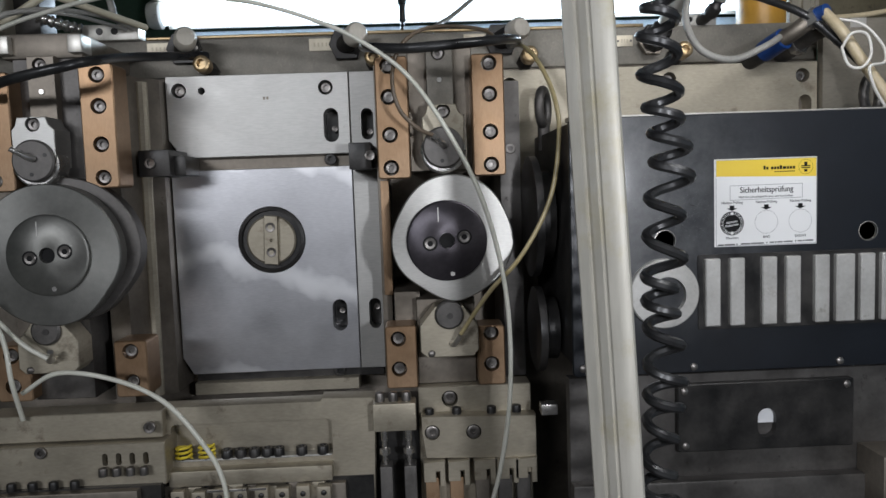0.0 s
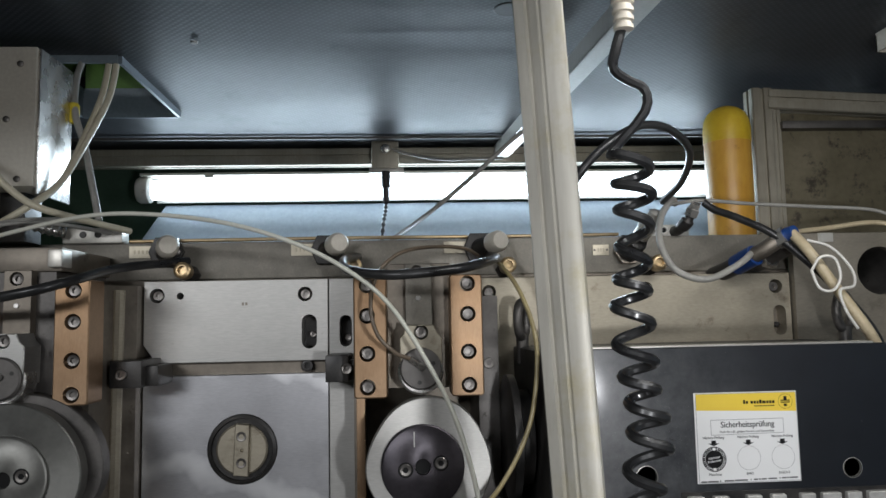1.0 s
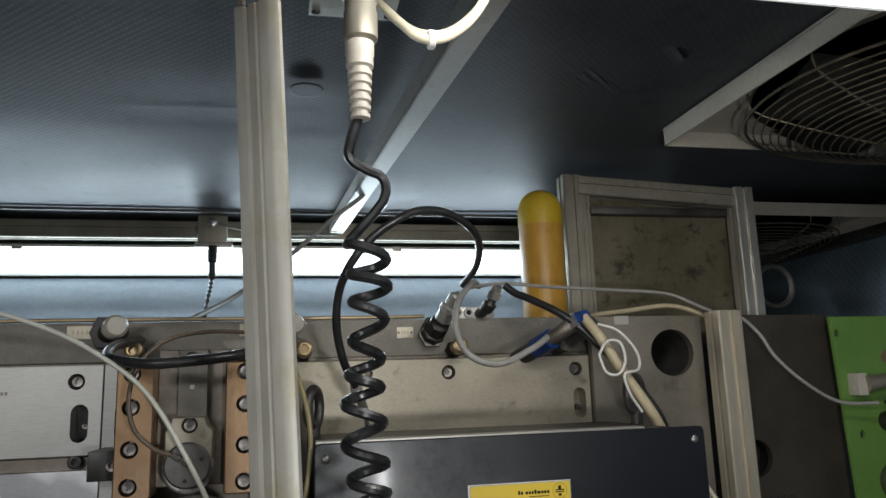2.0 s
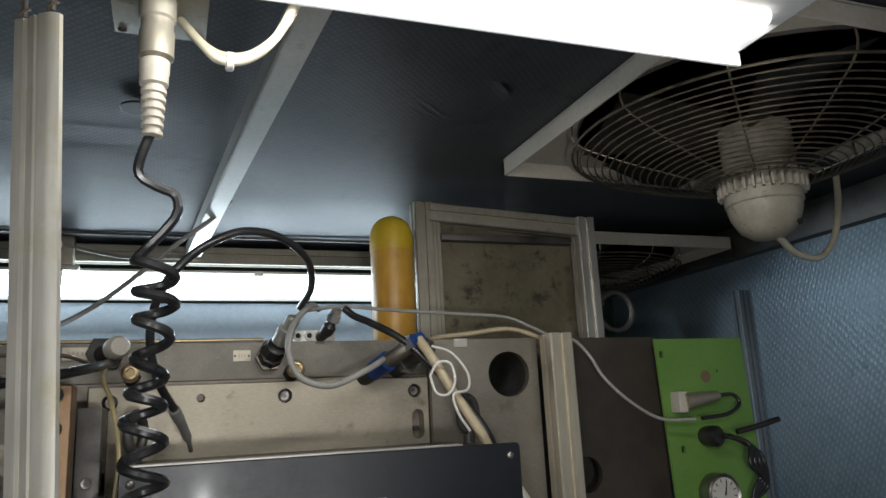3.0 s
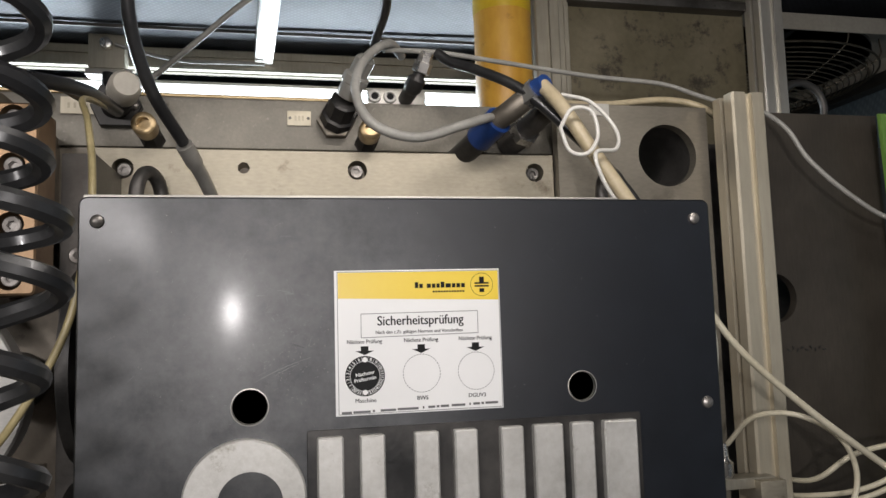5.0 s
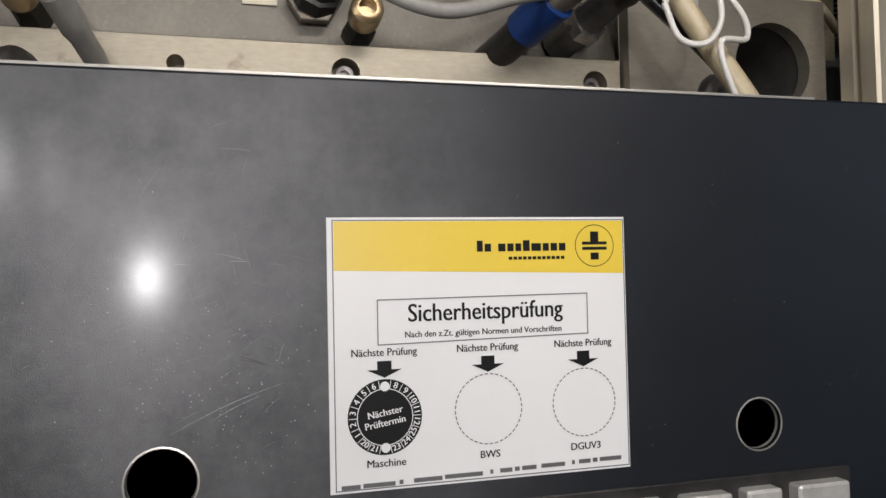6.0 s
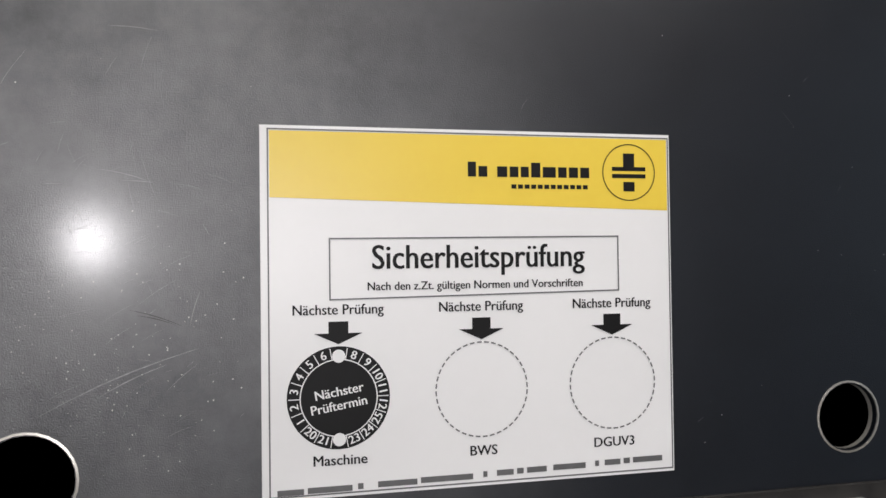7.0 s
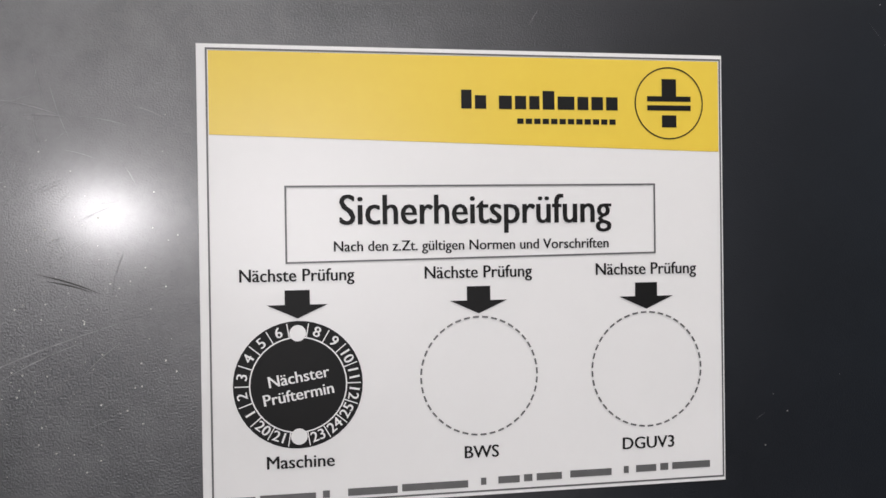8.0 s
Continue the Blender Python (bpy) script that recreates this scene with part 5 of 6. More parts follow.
for i, txt in enumerate(("7", "8", "9", "10", "11", "12", "25", "24", "23", "", "21", "20", "1", "2", "3", "4", "5", "6")):
    a = math.pi / 2 - 2 * math.pi * i / 18
    if txt and i:
        words(txt, bx + 0.0121 * math.cos(a), bz + 0.0121 * math.sin(a), layer[2], 0.0033, badge, material=PAPER, lean=a - math.pi / 2 if abs(i - 9) > 3 else a + math.pi / 2)
    b = a + math.pi / 18
    share("divider", mesh_of(box(-0.00012, 0.00012, -0.00001, 0.0, -0.0015, 0.0015), PAPER), (bx + 0.0121 * math.cos(b), layer[2], bz + 0.0121 * math.sin(b)), badge, Matrix.Rotation(math.pi / 2 - b, 4, "Y"))
for v in (62.2, 84.6):
    cx, cz = at(20.6, v)
    part("badge_hole", flat(circle(cx, cz, 0.0018, 20), layer[3]), PAPER, badge)

# ---- door post, coiled cable and what hangs from the ceiling ----
post = thing("door_post", (0.4195, 0.714, 0.0), "cream-grey slotted aluminium profile post, slightly leaning", "post")
bm = bmesh.new()
sec = [(-0.020, -0.0030), (-0.0185, -0.0045), (-0.0100, -0.0045), (-0.0090, -0.0012), (-0.0060, -0.0012), (-0.0052, -0.0040), (0.0010, -0.0046), (0.0018, -0.0030), (0.0042, -0.0030), (0.0050, -0.0046), (0.0120, -0.0040), (0.0175, -0.0020), (0.0200, 0.0010), (0.0200, 0.0045), (-0.0200, 0.0045)]
ca, sa = math.cos(radians(-38)), math.sin(radians(-38))
rows = [[bm.verts.new((x + u * ca - w * sa, 0.714 + u * sa + w * ca, z)) for u, w in sec] for x, z in ((0.4195, 0.0), (0.320, 2.045))]
for i in range(len(sec)):
    bm.faces.new((rows[0][i], rows[0][(i + 1) % len(sec)], rows[1][(i + 1) % len(sec)], rows[1][i]))
bm.faces.new(rows[0]), bm.faces.new(rows[1])
part("profile", bm, POST_ALU, post)
for dx, dy in ((-0.011, 0.009), (0.011, -0.008)):
    bm = tube([(0.320 + dx + 0.0035 * math.cos(0.9 * i), 0.714 + dy + 0.0035 * math.sin(0.9 * i), 2.043 + 0.0018 * i) for i in range(66)], 0.0011, seg=6, straight=True)
    part("spring", bm, BROWN_PVC, post, "rusty coil spring")
    part("bolt", turned([(0.0022, 0), (0.0022, 0.117)], (0.320 + dx, 0.714 + dy, 2.048), "z", 8), SCREW, post)

cc = thing("coiled_cable", (0.408, 0.766, 2.10), "glossy black coiled cable hanging from a grey connector", "cable")
coil = []
rnd = random.Random(4)
turns, z = 23, 1.876
for i in range(turns * 14 + 1):
    k = i / 14
    a = 2 * math.pi * k + 1.4
    loose = 1.0 + (0.30 * math.exp(-((k - 9.2) / 0.6) ** 2)) + 0.12 * math.sin(k * 1.3)
    drift = 0.003 * math.sin(k * 0.9) + 0.007 * math.exp(-((k - 9.4) / 0.9) ** 2) + 0.006 * math.exp(-((k - 11.6) / 0.6) ** 2)
    coil.append((0.4085 - 0.00012 * k * k / 10 + drift + 0.0140 * loose * math.cos(a), 0.766 + 0.0140 * math.sin(a), z - 0.0272 * k - 0.003 * math.sin(k * 2.1) + 0.011 * math.exp(-((k - 9.6) / 0.9) ** 2) - 0.008 * math.exp(-((k - 11.8) / 0.7) ** 2)))
neck = [(0.403, 0.752, 1.972), (0.396, 0.752, 1.950), (0.395, 0.755, 1.936), (0.409, 0.760, 1.928), (0.424, 0.765, 1.922), (0.424, 0.766, 1.902)]
part("cord", tube(neck + coil[3::2], 0.0044, 3, 8), RUBBER, cc)
ribs = [(0.0062, 0)]
for i in range(6):
    ribs += [(0.0085 + 0.0004 * i, 0.001 + 0.0075 * i), (0.0085 + 0.0004 * i, 0.0045 + 0.0075 * i), (0.0066 + 0.0004 * i, 0.0052 + 0.0075 * i), (0.0066 + 0.0004 * i, 0.0078 + 0.0075 * i)]
ribs += [(0.0118, 0.047), (0.0118, 0.056), (0.0125, 0.058), (0.0125, 0.068), (0.010, 0.070)]
part("boot", turned(ribs, (0.404, 0.751, 1.968), "z", 24), ENAMEL, cc, "ribbed cream strain relief")
part("plug", turned([(0.010, 0), (0.0145, 0.002), (0.0145, 0.026), (0.0135, 0.028), (0.0135, 0.036), (0.0155, 0.038), (0.0155, 0.056), (0.012, 0.060), (0.012, 0.085)], (0.405, 0.749, 2.037), "z", 28), ALU_DIRTY, cc, "grey metal plug")
soc = thing("ceiling_socket", (0.406, 0.76, CEIL), "metal socket plate with screws under the ceiling", "socket")
part("plate", box(0.364, 0.448, 0.715, 0.842, 2.108, 2.114, 0.001), ALU_DIRTY, soc)
part("housing", box(0.374, 0.438, 0.73, 0.83, 2.114, CEIL, 0.003), ALU_DIRTY, soc)
for x, y in ((0.371, 0.834), (0.441, 0.834), (0.371, 0.723), (0.441, 0.723)):
    part("screw", turned([(0, -0.003), (0.004, -0.002), (0.004, 0)], (x, y, 2.108), "z", 12), SCREW, soc)
hose("socket_cable", [(0.424, 0.790, 2.10), (0.442, 0.765, 2.066), (0.458, 0.745, 2.042), (0.483, 0.742, 2.046), (0.507, 0.733, 2.069), (0.525, 0.72, 2.11)], 0.0042, CREAM_PVC, "cream cable looping beside the socket", "cable")
hose("socket_cable", [(0.424, 0.796, 2.104), (0.440, 0.775, 2.074), (0.460, 0.755, 2.052), (0.486, 0.748, 2.054), (0.512, 0.738, 2.078), (0.530, 0.725, 2.115)], 0.0036, CREAM_PVC, "cream cable looping beside the socket", "cable")
single("cable_tie", turned([(0.007, 0), (0.0085, 0.001), (0.0085, 0.006), (0.007, 0.007)], (0.462, 0.746, 2.042), "x", 14), WHITE_PLASTIC, "white cable tie round two cables", "cable tie")
# ceiling strip running from aisle to rear
bm = bmesh.new()
ends = [((0.556, 0.62), 2.120), ((0.466, 1.985), 2.128)]
for off in ((-0.017, 0.0, 0.017, 0.004), (-0.017, 0.0, -0.013, 0.030)):
    rows = [[bm.verts.new((x + u, y, z + w)) for u, w in ((off[0], off[1]), (off[2], off[1]), (off[2], off[3]), (off[0], off[3]))] for (x, y), z in ends]
    for i in range(4):
        bm.faces.new((rows[0][i], rows[0][(i + 1) % 4], rows[1][(i + 1) % 4], rows[1][i]))
    bm.faces.new(rows[0]), bm.faces.new(rows[1])
single("ceiling_strip", bm, ALU, "bare aluminium angle strip under the ceiling", "strip")

lb = thing("junction_box", (0.18, 1.95, 2.13), "small grey junction box with a plug on the rear rail", "box")
part("box", box(0.146, 0.212, 1.925, 1.963, 2.097, 2.168, 0.003), ALU_DIRTY, lb)
part("base", box(0.140, 0.224, 1.93, 1.963, 2.086, 2.098, 0.001), ALU, lb)
part("gland", turned([(0.007, -0.012), (0.011, -0.010), (0.011, 0), (0.009, 0.004)], (0.180, 1.922, 2.142), "y", 18), BRIGHT, lb)
part("plug", turned([(0.006, -0.078), (0.008, -0.074), (0.008, -0.04), (0.011, -0.038), (0.011, 0.0)], (0.180, 1.935, 2.09), "z", 18), BLACK_STEEL, lb)
part("cable", tube([(0.180, 1.935, 2.015), (0.178, 1.926, 1.990), (0.174, 1.915, 1.965), (0.170, 1.900, 1.925), (0.166, 1.88, 1.88)], lambda t: 0.0042 + 0.0012 * math.sin(60 * t), 14, 10), RUBBER, lb, "black ribbed strain relief")


# flat black disc painted in place of a dark hole
single("ceiling_plug", turned([(0, -0.002), (0.022, -0.0018), (0.024, 0.0)], (0.372, 1.15, CEIL - 0.004), "z", 20), BLACK_STEEL, "black disc standing for a dark oval hole in the sheet ceiling", "plug")
single("ceiling_plug", turned([(0, -0.003), (0.005, -0.0025), (0.006, 0.0)], (-0.10, 1.28, CEIL - 0.002), "z", 14), SCREW, "small screw head in the sheet ceiling", "screw")


# ---- ceiling fans ----
def ceiling_fan(cx, cy, zc, label):
    f = thing("ceiling_fan", (cx, cy, zc), label, "fan", "ceiling fans")
    h = 0.287
    bm = bmesh.new()
    outer = [(cx - h, cy - h), (cx + h, cy - h), (cx + h, cy + h), (cx - h, cy + h)]
    hole = [(cx + 0.262 * math.cos(2 * math.pi * i / 48), cy + 0.262 * math.sin(2 * math.pi * i / 48)) for i in range(48)]
    rings = []
    for z in (zc - 0.004, zc):
        rings.append([bm.verts.new((x, y, z)) for lp in (outer, hole) for x, y in lp])
    for ring in rings:
        for tri in tessellate_polygon([[Vector((x, y, 0)) for x, y in lp] for lp in (outer, hole)]):
            bm.faces.new([ring[i] for i in tri])
    for lo_i, n_i in ((0, 4), (4, 48)):
        for i in range(n_i):
            a, b = lo_i + i, lo_i + (i + 1) % n_i
            bm.faces.new((rings[0][a], rings[0][b], rings[1][b], rings[1][a]))
    part("plate", bm, ENAMEL, f)
    for b in ((cx - h, cx + h, cy + h - 0.003, cy + h), (cx - h, cx + h, cy - h, cy - h + 0.003), (cx - h, cx - h + 0.003, cy - h, cy + h), (cx + h - 0.003, cx + h, cy - h, cy + h)):
        part("flange", box(*b, zc - 0.030, zc - 0.003), ENAMEL, f)
    part("duct", turned([(0.264, -0.005), (0.264, 0.0), (0.262, 0.0), (0.262, -0.005)], (cx, cy, zc - 0.004), "z", 48), DARK_STEEL, f)
    guard_z = lambda r: zc - 0.045 - 0.075 * ((0.275 - r) / 0.21) ** 0.8
    for i in range(19):
        r = 0.275 - i * 0.0112
        part("guard_ring", ring_wire(cx, cy, guard_z(min(r, 0.275)), r, 0.0013 if i else 0.0022, 56), GUARD, f)
    for i in range(12):
        a = 2 * math.pi * i / 12 + 0.2
        pts = [(cx + r * math.cos(a), cy + r * math.sin(a), guard_z(r) + 0.002) for r in (0.07, 0.12, 0.17, 0.22, 0.275)] + [(cx + 0.277 * math.cos(a), cy + 0.277 * math.sin(a), zc - 0.004)]
        part("guard_spoke", tube(pts, 0.0016, 3, 6), GUARD, f)
    for i in range(5):
        a = 2 * math.pi * i / 5 + 0.5
        bm = bmesh.new()
        q = []
        for r, w in ((0.06, 0.03), (0.15, 0.055), (0.25, 0.075)):
            q.append([bm.verts.new((cx + r * math.cos(a) - s * w * math.sin(a), cy + r * math.sin(a) + s * w * math.cos(a), zc - 0.035 + s * 0.018)) for s in (-1, 1)])
        for u0, u1 in zip(q, q[1:]):
            bm.faces.new((u0[0], u0[1], u1[1], u1[0]))
        bmesh.ops.solidify(bm, geom=bm.faces[:], thickness=0.003)
        part("blade", bm, DARK_STEEL, f)
    motor = part("motor", turned([(0.0, -0.205), (0.022, -0.202), (0.039, -0.190), (0.049, -0.172), (0.053, -0.158), (0.053, -0.152), (0.0555, -0.150), (0.0555, -0.132), (0.052, -0.128), (0.052, -0.03)], (cx, cy, zc), "z", 40), FAN_CREAM, f, "cream painted motor dome")
    for i in range(30):
        a = 2 * math.pi * i / 30
        share("fin", FIN, (cx + 0.058 * math.cos(a), cy + 0.058 * math.sin(a), zc - 0.122), motor, Matrix.Rotation(a, 4, "Z"))
    # black disc on the dome paints the hole's dark inside
    part("drain_hole", turned([(0, 0), (0.004, 0.0), (0.004, 0.003)], (cx + 0.018, cy - 0.042, zc - 0.186), "-y", 10), BLACK_STEEL, motor)
    return f


FIN = mesh_of(box(-0.006, 0.006, -0.002, 0.002, -0.014, 0.014, 0.0008), FAN_CREAM)
ceiling_fan(1.250, 0.953, 2.161, "cream ceiling exhaust fan with a round wire guard")
ceiling_fan(1.475, 1.880, 2.135, "cream ceiling exhaust fan behind the steel frame")
hose("fan_cable", [(1.258, 0.945, 1.962), (1.32, 0.975, 1.944), (1.395, 1.00, 1.945), (1.455, 1.02, 1.985), (1.50, 1.04, 2.05), (1.53, 1.06, 2.11), (1.56, 1.08, 2.16)], 0.0055, CREAM_PVC, "cream cable from the fan motor to the ceiling", "cable")

# ---- yellow bottle and framed sheet ----
bt = thing("gas_cylinder", (0.823, 1.474, 1.62), "yellow lacquered steel cylinder with a domed cap", "cylinder")
part("shell", turned([(0.038, 0), (0.0415, 0.004), (0.0415, 0.425)], (0.823, 1.474, 1.62), "z", 40), OCHRE, bt, "rubbed ochre lower shell")
part("cap", turned([(0.0422, 0.0), (0.0424, 0.002), (0.0424, 0.026), (0.040, 0.042), (0.034, 0.055), (0.024, 0.064), (0.012, 0.069), (0, 0.0705)], (0.823, 1.474, 2.043), "z", 40), YELLOW, bt, "yellow domed cap")
part("stand", box(0.78, 0.866, 1.43, 1.52, 1.42, 1.62, 0.004), DARK_STEEL, bt)
fr = thing("framed_sheet", (1.06, 1.46, 1.7), "stained steel sheet in an aluminium profile frame", "frame")
part("left_profile", profile_bar((0.888, 1.478, 1.55), (0.888, 1.478, 2.145), 0.038), ALU_DIRTY, fr)
part("inner_profile", profile_bar((0.913, 1.470, 1.55), (0.913, 1.470, 2.143), 0.018), ALU_DIRTY, fr)
part("right_profile", profile_bar((1.232, 1.440, 1.55), (1.232, 1.440, 2.118), 0.040), ALU, fr)
part("top_profile", profile_bar((0.90, 1.474, 2.124), (1.232, 1.446, 2.098), 0.038, across=(0, 0, 1)), ALU_DIRTY, fr)
part("inner_top", box(0.92, 1.215, 1.452, 1.475, 2.066, 2.080, 0.001), DARK_STEEL, fr)
part("sheet", box(0.90, 1.22, 1.474, 1.480, 1.55, 2.10), SHEET_DIRTY, fr)
part("pipe_ring", tube([(1.335 + 0.042 * math.cos(2 * math.pi * i / 24), 1.50, 1.93 + 0.042 * math.sin(2 * math.pi * i / 24)) for i in range(25)], 0.006, straight=True), DARK_STEEL, fr)

# ---- fittings on the top beam ----
def quick_coupling(x, y0, z, label):
    q = thing("oil_nozzle", (x, 1.294, z), label, "nozzle", "oil nozzles")
    m = Matrix.Rotation(radians(86), 4, "X")
    part("body", turned([(0.013, 0.0), (0.013, 0.014), (0.010, 0.018), (0.010, 0.038)], (x, 1.294, z), m, 6), BLACK_STEEL, q)
    part("collar", turned([(0.0115, 0.036), (0.012, 0.038), (0.012, 0.056), (0.009, 0.058), (0.0065, 0.058), (0.0065, 0.05), (0, 0.05)], (x, 1.294, z), m, 24), BRASS, q)
    return q


for x, z in ((-0.102, 1.803), (0.372, 1.803), (0.600, 1.803)):
    quick_coupling(x, 1.294, z, "brass oil nozzle screwed into the top beam")
quick_coupling(0.144, 1.294, 1.806, "brass oil nozzle screwed into the top beam")


def capped_valve(x, z, label):
    c = thing("capped_valve", (x, 1.294, z), label, "valve", "capped valves")
    m = Matrix.Rotation(radians(86), 4, "X") @ Matrix.Rotation(radians(20), 4, "Y")
    part("flange", plate([(x - 0.006, z - 0.022), (x + 0.026, z - 0.022), (x + 0.036, z), (x + 0.026, z + 0.022), (x - 0.006, z + 0.022), (x - 0.016, z)], [], 1.284, 1.296), BLACK_STEEL, c)
    part("neck", turned([(0.014, 0), (0.0135, 0.046), (0.011, 0.05)], (x + 0.008, 1.290, z - 0.001), m, 20), BLACK_STEEL, c)
    part("cap", turned([(0.013, 0.046), (0.0158, 0.049), (0.0158, 0.068), (0.012, 0.074), (0, 0.075)], (x + 0.008, 1.290, z - 0.001), m, 24), ENAMEL, c, "round knurled metal cap")
    share("screw", PAN_HEAD, (x + 0.028, 1.284, z), c)
    tagp = part("tag_plate", box(x - 0.046, x - 0.012, 1.2915, 1.2935, z - 0.008, z + 0.010), ALU_WARM, c, "stamped tag plate")
    for i in range(4):
        share("stamp", STAMP, (x - 0.038 + 0.006 * i, 1.2912, z + 0.001), tagp)
    return c


STAMP = mesh_of(box(-0.0012, 0.0012, -0.0002, 0.0003, -0.0028, 0.0028), RAIL_STEEL)
capped_valve(-0.150, 1.838, "capped hydraulic valve with a tag plate")
capped_valve(0.092, 1.838, "capped hydraulic valve with a tag plate")
capped_valve(0.326, 1.838, "capped hydraulic valve with a tag plate")
v4 = thing("hose_valve", (0.572, 1.294, 1.838), "black valve with steel hose fitting and tag plate", "valve")
part("flange", plate([(0.560, 1.820), (0.582, 1.820), (0.592, 1.837), (0.582, 1.854), (0.560, 1.854), (0.550, 1.837)], [], 1.284, 1.296), BLACK_STEEL, v4)
part("neck", turned([(0.016, 0.0), (0.019, 0.002), (0.019, 0.012), (0.016, 0.014), (0.016, 0.034), (0.013, 0.036)], (0.566, 1.286, 1.826), Matrix.Rotation(radians(62), 4, "X") @ Matrix.Rotation(radians(14), 4, "Y"), 8), BLACK_STEEL, v4)
part("lock_nut", turned([(0.0205, 0.0), (0.0215, 0.001), (0.0215, 0.005), (0.0205, 0.006)], (0.566, 1.286, 1.826), Matrix.Rotation(radians(80), 4, "X"), 6), OILED_STEEL, v4)
part("fitting", turned([(0.0115, 0.0), (0.0125, 0.002), (0.0125, 0.016), (0.0145, 0.018), (0.0145, 0.026), (0.011, 0.028), (0.011, 0.046), (0.007, 0.050)], (0.576, 1.254, 1.846), Matrix.Rotation(radians(38), 4, "X") @ Matrix.Rotation(radians(24), 4, "Y"), 10), ALU, v4, "stained steel hose nut")
tg = part("tag_plate", box(0.513, 0.539, 1.2915, 1.2935, 1.823, 1.840, 0.0008), ALU_WARM, v4, "stamped tag plate")
for x in (0.516, 0.536):
    share("rivet", mesh_of(turned([(0, -0.0008), (0.0016, -0.0006), (0.0018, 0)], (0, 0, 0), "y", 10), DARK_STEEL), (x, 1.2915, 1.8315), tg)
for i in range(3):
    share("stamp", STAMP, (0.522 + 0.004 * i, 1.2912, 1.8315), tg)
mb = thing("manifold_block", (0.638, 1.31, 1.853), "small bare aluminium manifold block with ports", "manifold")
part("block", box(0.604, 0.672, 1.300, 1.330, 1.853, 1.871, 0.0015), ALU, mb)
for x in (0.612, 0.630):
    port = part("port", turned([(0.0040, -0.0015), (0.0045, -0.004), (0.0072, -0.004), (0.0080, 0)], (x, 1.300, 1.862), "y", 18), WHITE_PLASTIC, mb, "white port ring")
    # flat black disc paints the shade inside the port
    part("bore", turned([(0, -0.0016), (0.0040, -0.0016), (0.0040, 0)], (x, 1.300, 1.862), "y", 14), INK, port)
part("elbow", tube([(0.648, 1.302, 1.860), (0.650, 1.282, 1.862), (0.655, 1.266, 1.870), (0.662, 1.256, 1.886)], lambda t: 0.0085 if t < 0.45 else (0.0105 if t < 0.75 else 0.007), 6, 12), BLACK_STEEL, mb)
part("elbow_nut", turned([(0.0085, 0), (0.0105, 0.001), (0.0105, 0.012), (0.0085, 0.013), (0.0075, 0.024)], (0.659, 1.260, 1.878), Matrix.Rotation(radians(22), 4, "X") @ Matrix.Rotation(radians(18), 4, "Y"), 6), BRIGHT, mb, "bright hexagon nut")
mb2 = thing("manifold_block", (-0.24, 1.30, 1.853), "small bare aluminium manifold block with ports", "manifold")
part("block", box(-0.292, -0.205, 1.285, 1.315, 1.853, 1.876, 0.0015), ALU, mb2)
for x in (-0.262, -0.240):
    part("port", turned([(0.002, -0.001), (0.005, -0.001), (0.0055, 0.001)], (x, 1.285, 1.866), "y", 14), BLACK_STEEL, mb2)
part("spring_fitting", tube([(-0.285, 1.28, 1.868), (-0.31, 1.265, 1.874), (-0.335, 1.25, 1.882)], lambda t: 0.008 + 0.0015 * math.sin(40 * t), 10, 12), BRIGHT, mb2)
bl = thing("blue_coupling", (0.75, 1.294, 1.82), "blue plastic hose coupling with steel nut", "coupling")
part("base", tube([(0.706, 1.295, 1.788), (0.716, 1.262, 1.796), (0.723, 1.240, 1.803)], 0.0135, 3, 16), BLACK_STEEL, bl)
part("sleeve", tube([(0.721, 1.246, 1.801), (0.728, 1.226, 1.808), (0.734, 1.212, 1.813)], 0.0155, 3, 16), BLUE, bl)
part("body", tube([(0.732, 1.216, 1.812), (0.745, 1.203, 1.821), (0.758, 1.196, 1.831)], 0.0118, 2, 14), OILED_STEEL, bl)
part("nut", tube([(0.760, 1.196, 1.832), (0.768, 1.184, 1.839)], 0.0140, 2, 6), BRIGHT, bl)
part("collar", tube([(0.768, 1.185, 1.840), (0.774, 1.172, 1.842)], 0.010, 2, 14), BLUE, bl)
bl2 = thing("steel_coupling", (0.79, 1.294, 1.815), "stained steel hose coupling beside a blue one", "coupling")
part("body", tube([(0.768, 1.29, 1.806), (0.782, 1.24, 1.818), (0.796, 1.205, 1.834)], lambda t: 0.0155 if t < 0.4 or t > 0.75 else 0.0125, 5, 12), DARK_STEEL, bl2)
part("nut", tube([(0.776, 1.262, 1.811), (0.779, 1.252, 1.814)], 0.0172, 2, 6), BRIGHT, bl2, "scuffed bright hexagon nut")


def eye_bolt(x, y, z, turn, label):
    e = thing("eye_bolt", (x, y, z), label, "eye bolt", "eye bolts")
    m = Matrix.Translation((x, y, z)) @ Matrix.Rotation(turn, 4, "Z")
    pts = [m @ Vector((0.019 * math.sin(2 * math.pi * i / 24), -0.0, 0.025 * math.cos(2 * math.pi * i / 24))) for i in range(25)]
    part("eye", tube(pts, 0.0068, seg=10, straight=True), DARK_STEEL, e)
    part("shank", tube([m @ Vector((0, 0.0, -0.022)), m @ Vector((0, 0.0, -0.06))], 0.009, 2, 12), DARK_STEEL, e)
    return e


eye_bolt(0.384, 1.205, 1.725, 1.1, "dark forged lifting eye bolt")
eye_bolt(0.852, 1.195, 1.728, 0.5, "dark forged lifting eye bolt")

